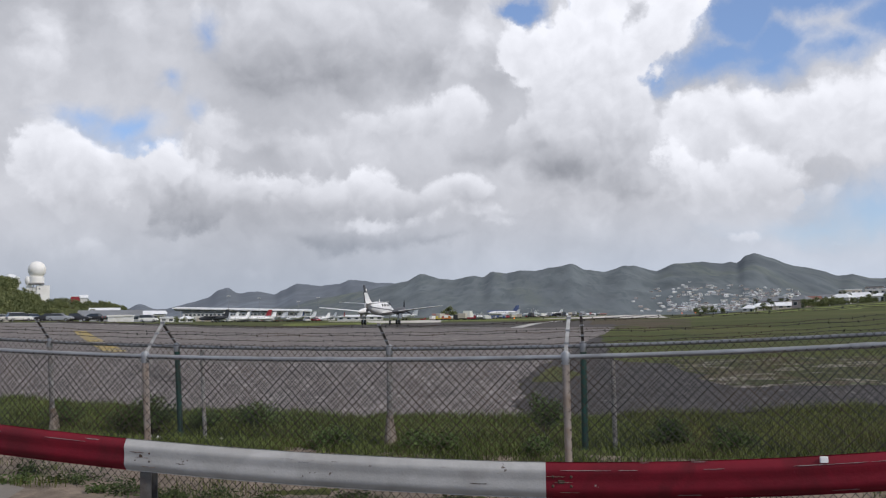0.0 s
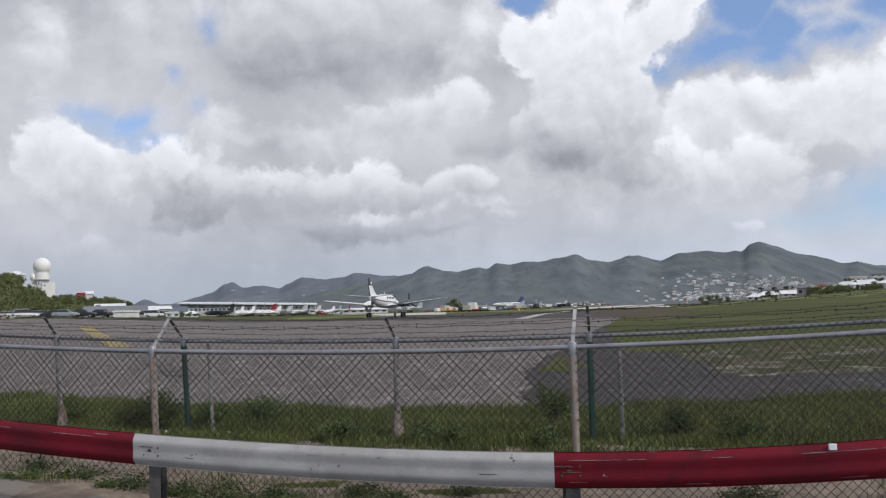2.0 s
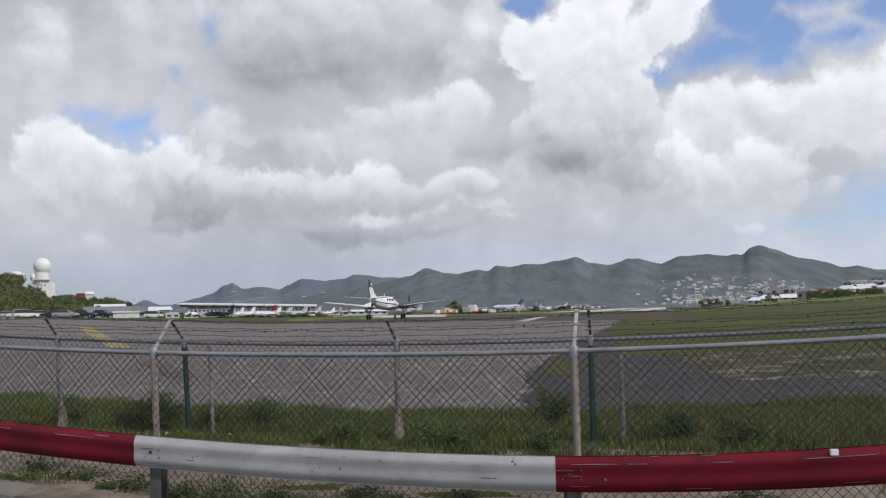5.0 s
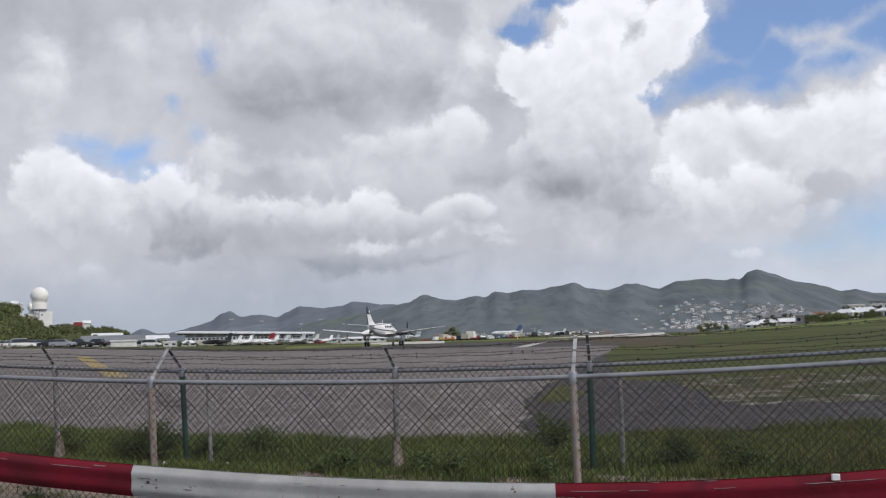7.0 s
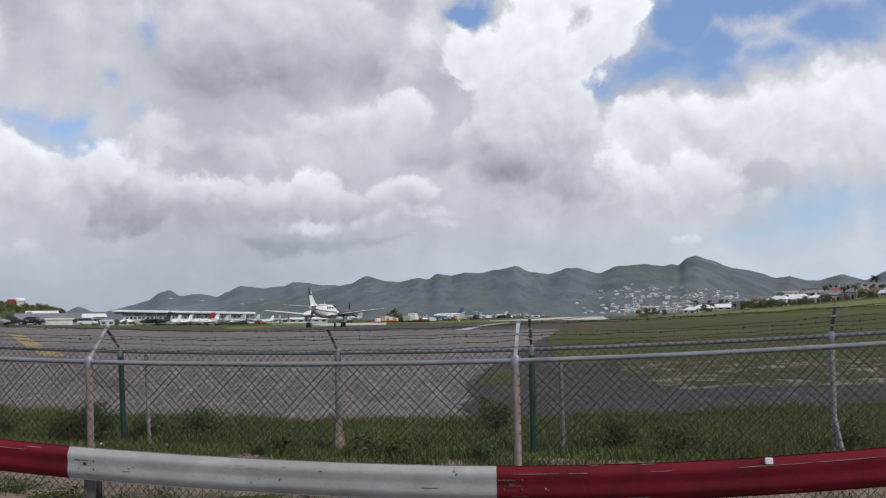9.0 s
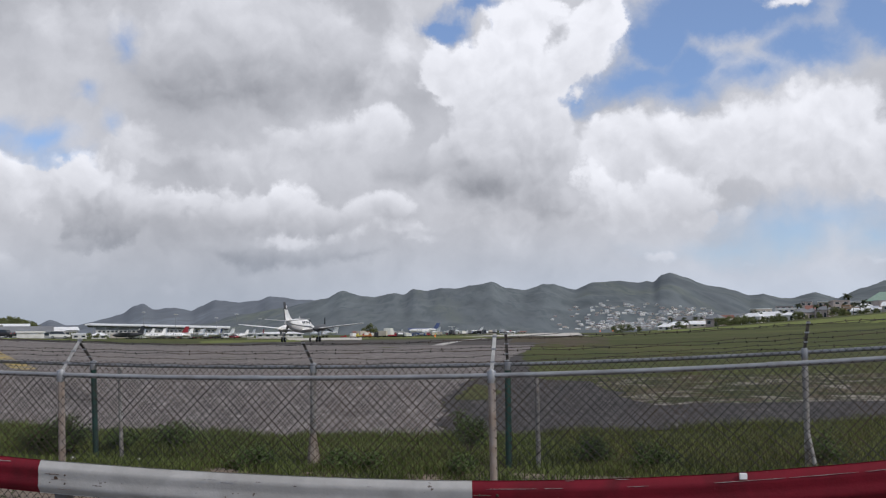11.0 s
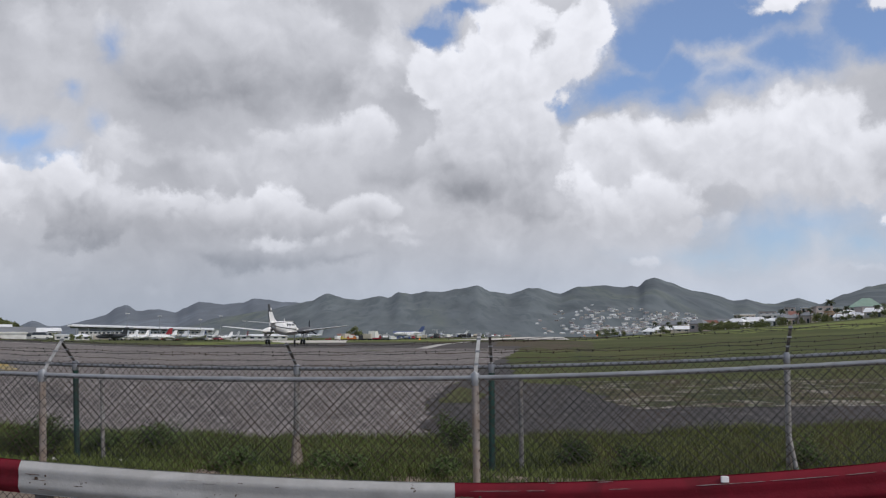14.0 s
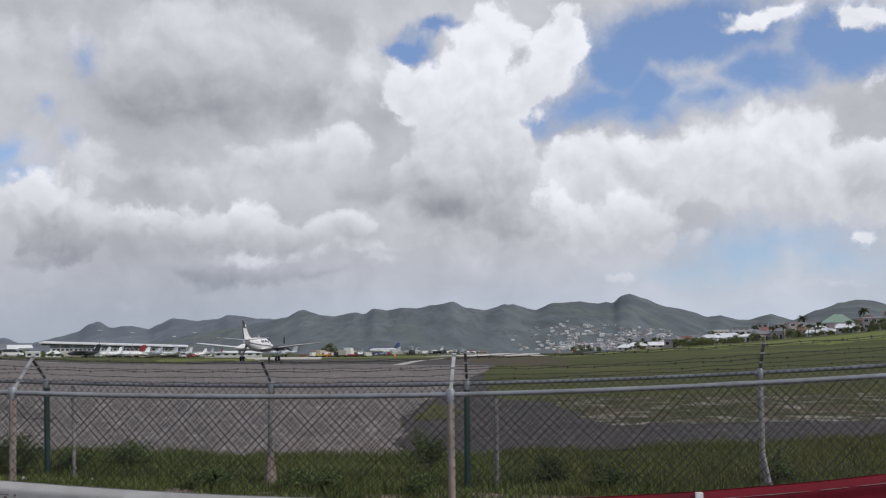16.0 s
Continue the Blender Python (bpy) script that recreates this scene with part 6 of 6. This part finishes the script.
def car(a, d, turn, paint, label, kind="car", base=None):
    """A passenger car: shaped body, cabin with glass, wheels with rims, lamps and bumpers."""
    x, y = spot(a, d)
    t = thing("car", (x, y, ground_z(x, y) if base is None else base), label, "car", "parked cars", turn)
    tall = 0.25 if kind == "van" else 0.0
    sec = [(-2.15, 0.55, 0.75), (-2.1, 0.4, 0.95), (-1.2, 0.32, 1.0), (0.9, 0.30, 0.98), (1.9, 0.36, 0.85), (2.15, 0.45, 0.68)]
    body = part("body", loft([[(px, -0.86, z0), (px, -0.88, (z0 + z1) / 2), (px, -0.80, z1), (px, 0.80, z1), (px, 0.88, (z0 + z1) / 2), (px, 0.86, z0)] for px, z0, z1 in sec]), paint, t, "", True)
    top = 1.45 + tall
    x0, x1 = (-2.05, 1.3) if kind == "van" else (-1.5, 1.0)
    part("cabin", loft([[(x0, -0.76, 0.95), (x1, -0.76, 0.95), (x1, 0.76, 0.95), (x0, 0.76, 0.95)], [(x0 + 0.25, -0.66, top - 0.06), (x1 - 0.7, -0.66, top - 0.06), (x1 - 0.7, 0.66, top - 0.06), (x0 + 0.25, 0.66, top - 0.06)]]), "glass_dark", body, "dark windows", False)
    part("roof", box(x0 + 0.22, -0.68, top - 0.07, x1 - 0.66, 0.68, top, bevel=0.03), paint, body)
    for px, py in itertools.product((-1.35, 1.3), (-0.8, 0.8)):
        wh = part("wheel", tube([(px, py - 0.11, 0.31), (px, py - 0.08, 0.31), (px, py + 0.08, 0.31), (px, py + 0.11, 0.31)], [0.26, 0.31, 0.31, 0.26], 14), "rubber", t, "black tyre")
        part("rim", tube([(px, py - 0.12, 0.31), (px, py + 0.12, 0.31)], 0.18, 10), "metal", wh)
    for py in (-0.62, 0.62):
        part("headlight", box(2.05, py - 0.15, 0.62, 2.15, py + 0.15, 0.74, bevel=0.02), "reflector", body)
        part("tail_light", box(-2.17, py - 0.14, 0.72, -2.09, py + 0.14, 0.88, bevel=0.02), "red_gloss", body)
    return t


for a, d, turn, paint, label, kind in (
        (-27.75, 190, 40, "white_wall", "white van with a red panel parked by the apron", "van"), (-27.05, 192, 60, "silver_gloss", "white and grey van parked by the apron", "car"),
        (-26.35, 186, 185, "black_gloss", "dark parked car beside the apron", "car"), (-25.75, 184, 5, "silver_gloss", "silver estate car parked by the apron", "car"), (-24.85, 186, 10, "black_gloss", "black car parked by the apron", "car"),
        (-24.1, 190, 178, "black_gloss", "dark grey car parked by the apron", "car"), (-28.6, 195, 90, "white_wall", "white car parked by the wall", "car"), (-21.2, 240, 10, "white_wall", "small white pickup by the sheds", "van"), (-29.6, 186, 20, "red_gloss", "red car parked by the wall", "car")):
    car(a, d, turn, paint, label, kind)
x, y = spot(-28.5, 205)
wl = thing("perimeter_wall", (x, y, ground_z(x, y)), "pale low perimeter wall behind the cars", "wall", turn=28.5)
part("wall", box(-6, -0.1, -0.5, 1.6, 0.1, 0.95, bevel=0.02), "cream_wall", wl)
part("coping", box(-6.1, -0.16, 0.95, 1.7, 0.16, 1.03), "white_wall", wl)


def truck(a, d, turn, cab, load, label, s=1.0, shape="box", e=None):
    x, y = spot(a, d)
    t = thing("truck", (x, y, ground_z(x, y) if e is None else raised(0, d, e)), label, "truck", "airfield vehicles", turn)
    c = part("cab", loft([[(px, -0.55 * s, 0.35 * s), (px, -0.55 * s, z1), (px, 0.55 * s, z1), (px, 0.55 * s, 0.35 * s)] for px, z1 in ((0.55 * s, 1.25 * s), (0.9 * s, 1.22 * s), (1.15 * s, 0.8 * s), (1.2 * s, 0.5 * s))]), cab, t, "", False)
    part("windshield", loft([[(0.93 * s, -0.48 * s, 1.18 * s), (0.93 * s, 0.48 * s, 1.18 * s), (1.17 * s, 0.48 * s, 0.82 * s), (1.17 * s, -0.48 * s, 0.82 * s)], [(0.9 * s, -0.48 * s, 1.15 * s), (0.9 * s, 0.48 * s, 1.15 * s), (1.1 * s, 0.48 * s, 0.8 * s), (1.1 * s, -0.48 * s, 0.8 * s)]]), "glass_dark", c)
    if shape == "tank":
        part("tank", tube([(-1.3 * s, 0, 0.85 * s), (-1.25 * s, 0, 0.85 * s), (0.4 * s, 0, 0.85 * s), (0.45 * s, 0, 0.85 * s)], [0.35 * s, 0.48 * s, 0.48 * s, 0.35 * s], 14), load, t, "", True)
    else:
        part("cargo_box", box(-1.3 * s, -0.58 * s, 0.4 * s, 0.48 * s, 0.58 * s, (1.5 if shape == "box" else 0.75) * s, bevel=0.04 * s), load, t)
    part("chassis", box(-1.3 * s, -0.4 * s, 0.22 * s, 1.1 * s, 0.4 * s, 0.38 * s), "rubber", t)
    for px, py in itertools.product((-0.85 * s, 0.75 * s), (-0.5 * s, 0.5 * s)):
        part("wheel", tube([(px, py - 0.09 * s, 0.22 * s), (px, py + 0.09 * s, 0.22 * s)], 0.22 * s, 12), "rubber", t)


for a, d, turn, cab, load, label, s, shape in (
        (-5.35, 300, 10, "white_wall", "cream_wall", "small pale service truck on the apron", 0.8, "flat"), (-4.95, 290, 170, "yellow_gloss", "yellow_gloss", "yellow truck on the airfield", 1.0, "flat"), (-4.55, 285, 20, "orange_gloss", "orange_gloss", "orange tug on the airfield", 1.0, "flat"),
        (-4.05, 280, 100, "black_gloss", "black_gloss", "dark vehicle on the airfield", 1.0, "box"), (-3.75, 290, 165, "white_wall", "cream_wall", "pale box truck on the airfield", 1.3, "box"), (-3.3, 310, 80, "white_wall", "white_wall", "tall white catering truck by the apron", 1.9, "box"),
        (-3.1, 300, 10, "red_gloss", "red_gloss", "red truck on the airfield", 1.1, "flat"), (-2.6, 300, 30, "silver_gloss", "silver_gloss", "silver tank truck on the airfield", 1.1, "tank"), (-2.2, 330, 10, "white_wall", "white_wall", "white service van on the airfield", 1.0, "box"), (-5.9, 420, 10, "red_gloss", "red_gloss", "red tractor far on the apron", 1.0, "flat")):
    truck(a, d, turn, cab, load, label, s, shape, -0.21)
rc = random.Random(31)
for i in range(30):
    a = -5.3 + 9.6 * (i + rc.uniform(0, 0.9)) / 30
    d = rc.uniform(300, 330) + 24 * max(0, a + 3)
    cab, load, lab = rc.choice((("white_wall", "white_wall", "white service truck beyond the taxiway"), ("white_wall", "cream_wall", "pale service truck beyond the taxiway"), ("silver_gloss", "grey_wall", "grey service truck beyond the taxiway"),
                                ("red_gloss", "white_wall", "white truck with a red cab"), ("black_gloss", "black_gloss", "dark vehicle beyond the taxiway"), ("yellow_gloss", "cream_wall", "pale truck with a yellow cab"), ("blue_gloss", "silver_gloss", "silver truck with a blue cab")))
    truck(a, d, rc.uniform(0, 360), cab, load, lab, rc.uniform(0.7, 1.3) * (1.25 if a < -2 else 1.0), rc.choice(("box", "flat", "box", "tank")), -0.20 + 0.03 * max(0, a + 3))
for a, d, turn, size, lab in ((-0.9, 420, 60, 9, "small white parked airplane by the trucks"), (0.5, 480, 200, 10, "white parked airplane beyond the taxiway"), (1.6, 520, 100, 9, "small white airplane far off"), (-2.7, 430, 20, 8, "small white parked airplane by the trucks"), (-3.9, 400, 140, 8, "small white parked airplane by the trucks")):
    parked_plane(a, d, 90 + turn, size, "plane_white", "plane_white", lab, a > 0, "prop", a < 0, e=-0.16 + 0.03 * (a + 3))
for i in range(16):
    a = -17.5 + 0.36 * i + rc.uniform(-0.1, 0.1)
    car(a, rc.uniform(330, 460), rc.uniform(0, 360), rc.choice(("white_wall", "silver_gloss", "white_wall", "black_gloss", "red_gloss")), "far car parked among the small airplanes", "van" if i % 3 else "car", None)
for i in range(34):
    plant(rt.choice(TREES), rt.uniform(12.0, 20.5), rt.uniform(455, 520), rt.uniform(0.16, 0.42))
for i in range(5):
    plant(rt.choice(PALMS), rt.uniform(14.0, 19.5), rt.uniform(470, 600), rt.uniform(0.5, 0.75))
for i in range(40):
    plant(rt.choice(TREES), rt.uniform(18.0, 27.5), rt.uniform(450, 560), rt.uniform(0.18, 0.5))
for i in range(6):
    plant(rt.choice(PALMS), rt.uniform(18.0, 26.5), rt.uniform(480, 600), rt.uniform(0.45, 0.7))
plant(TREES[2], -4.35, 640, 1.35)
plant(TREES[1], -4.7, 650, 1.0)
plant(TREES[0], -4.0, 650, 1.0)
for a, d, s in ((-20.6, 310, 0.35), (-19.7, 270, 0.28), (-19.3, 268, 0.25), (-18.8, 266, 0.22), (-22.0, 320, 0.4), (-24.7, 330, 0.5), (-24.2, 340, 0.4), (0.6, 700, 0.5), (1.7, 720, 0.4), (2.9, 760, 0.5)):
    plant(rt.choice(TREES), a, d, s)


def runway_lamp(a, d, e, lit=True):
    x, y = spot(a, d)
    z = raised(0, d, e)
    t = thing("runway_lamp", (x, y, ground_z(x, y)), "small lit orange runway lamp" if lit else "small dark runway marker", "lamp", "runway lamps")
    h = max(0.3, z - ground_z(x, y))
    part("stem", tube([(0, 0, -0.2), (0, 0, h - 0.1)], 0.05, 8), "steel_post", t)
    part("lens", tube([(0, 0, h - 0.12), (0, 0, h - 0.05), (0, 0, h + 0.12), (0, 0, h + 0.2)], [0.09, 0.14, 0.13, 0.06], 12), "lamp_orange" if lit else "black_gloss", t, "glowing orange lens" if lit else "dark cap", True)


runway_lamp(-0.67, 260, -0.16)
runway_lamp(8.73, 300, 0.03)
runway_lamp(9.45, 330, 0.05)
runway_lamp(1.0, 240, -0.15, False)

# ---- hillside town ----
def make_house(seed, w, dep, h, roof, wall):
    t = thing("house", (0, 0, -60), "small pale house on the far mountainside", "house", "hillside town")
    part("wall", box(-w / 2, -dep / 2, -4, w / 2, dep / 2, h), wall, t)
    o = 0.6
    part("roof", loft([[(-w / 2 - o, -dep / 2 - o, h), (w / 2 + o, -dep / 2 - o, h), (w / 2 + o, dep / 2 + o, h), (-w / 2 - o, dep / 2 + o, h)], [(-w / 4, -0.2, h + 2), (w / 4, -0.2, h + 2), (w / 4, 0.2, h + 2), (-w / 4, 0.2, h + 2)]]), roof, t)
    for k in (-0.25, 0.25):
        part("window", box(k * w - 0.8, -dep / 2 - 0.06, h * 0.35, k * w + 0.8, -dep / 2 + 0.02, h * 0.75), "glass_dark", t)
    return t


KINDS = [make_house(1, 9, 8, 4, "white_roof", "white_wall"), make_house(2, 7, 7, 3.4, "cream_wall", "cream_wall"), make_house(3, 12, 8, 6, "grey_roof", "white_wall"),
         make_house(4, 8, 8, 4.5, "pink_wall", "cream_wall"), make_house(5, 10, 8, 6, "grey_wall", "pink_wall"), make_house(6, 6, 6, 3, "grey_roof", "cream_wall")]
rh = random.Random(21)
placed = 0
town = bpy.data.meshes.new("town_houses")
town_verts, town_faces, town_slots, town_mats = [], [], [], []
while placed < 560:
    a = 6.0 + 9.0 * rh.random() ** 0.7
    top = 1.75 - 0.10 * abs(a - 9.3) if a > 7.6 else 1.5 - 0.35 * (7.6 - a)
    e = 0.12 + (top - 0.12) * rh.random() ** 1.9
    if noise.noise(Vector((a * 1.3, e * 2.2, 0))) < -0.3 or (a < 8 and rh.random() < 0.6):
        continue
    for r in range(1560, 3050, 12):
        if main_z(a, r) >= EYE.z + r * math.tan(radians(e)):
            break
    else:
        continue
    x, y = spot(a, r)
    src = rh.choice((*KINDS, KINDS[0], KINDS[0]))
    at = pose(x, y, main_z(a, r) + 0.3, 0, 0, -a + rh.uniform(-28, 28)) @ Matrix.Diagonal((rh.uniform(0.5, 1.0), 0.5, rh.uniform(0.28, 0.46), 1))
    if placed % 5 < 2:
        ob = copy_thing(src, pose(0, 0, 0))
        ob.matrix_world = at
    else:
        for piece in src.children:
            kind = piece.data.materials[0].name
            if kind not in town_mats:
                town_mats.append(kind)
                town.materials.append(piece.data.materials[0])
            n = len(town_verts)
            town_verts.extend(at @ v.co for v in piece.data.vertices)
            for f in piece.data.polygons:
                town_faces.append([n + i for i in f.vertices])
                town_slots.append(town_mats.index(kind))
    placed += 1
town.from_pydata(town_verts, [], town_faces)
town.polygons.foreach_set("material_index", town_slots)
tagged(new("town_houses", town), "many small pale houses crowding the far mountainside", "houses", kind="stuff")
for src in (*KINDS, *TREES, *PALMS):
    for o in (*src.children_recursive, src):
        bpy.data.objects.remove(o)
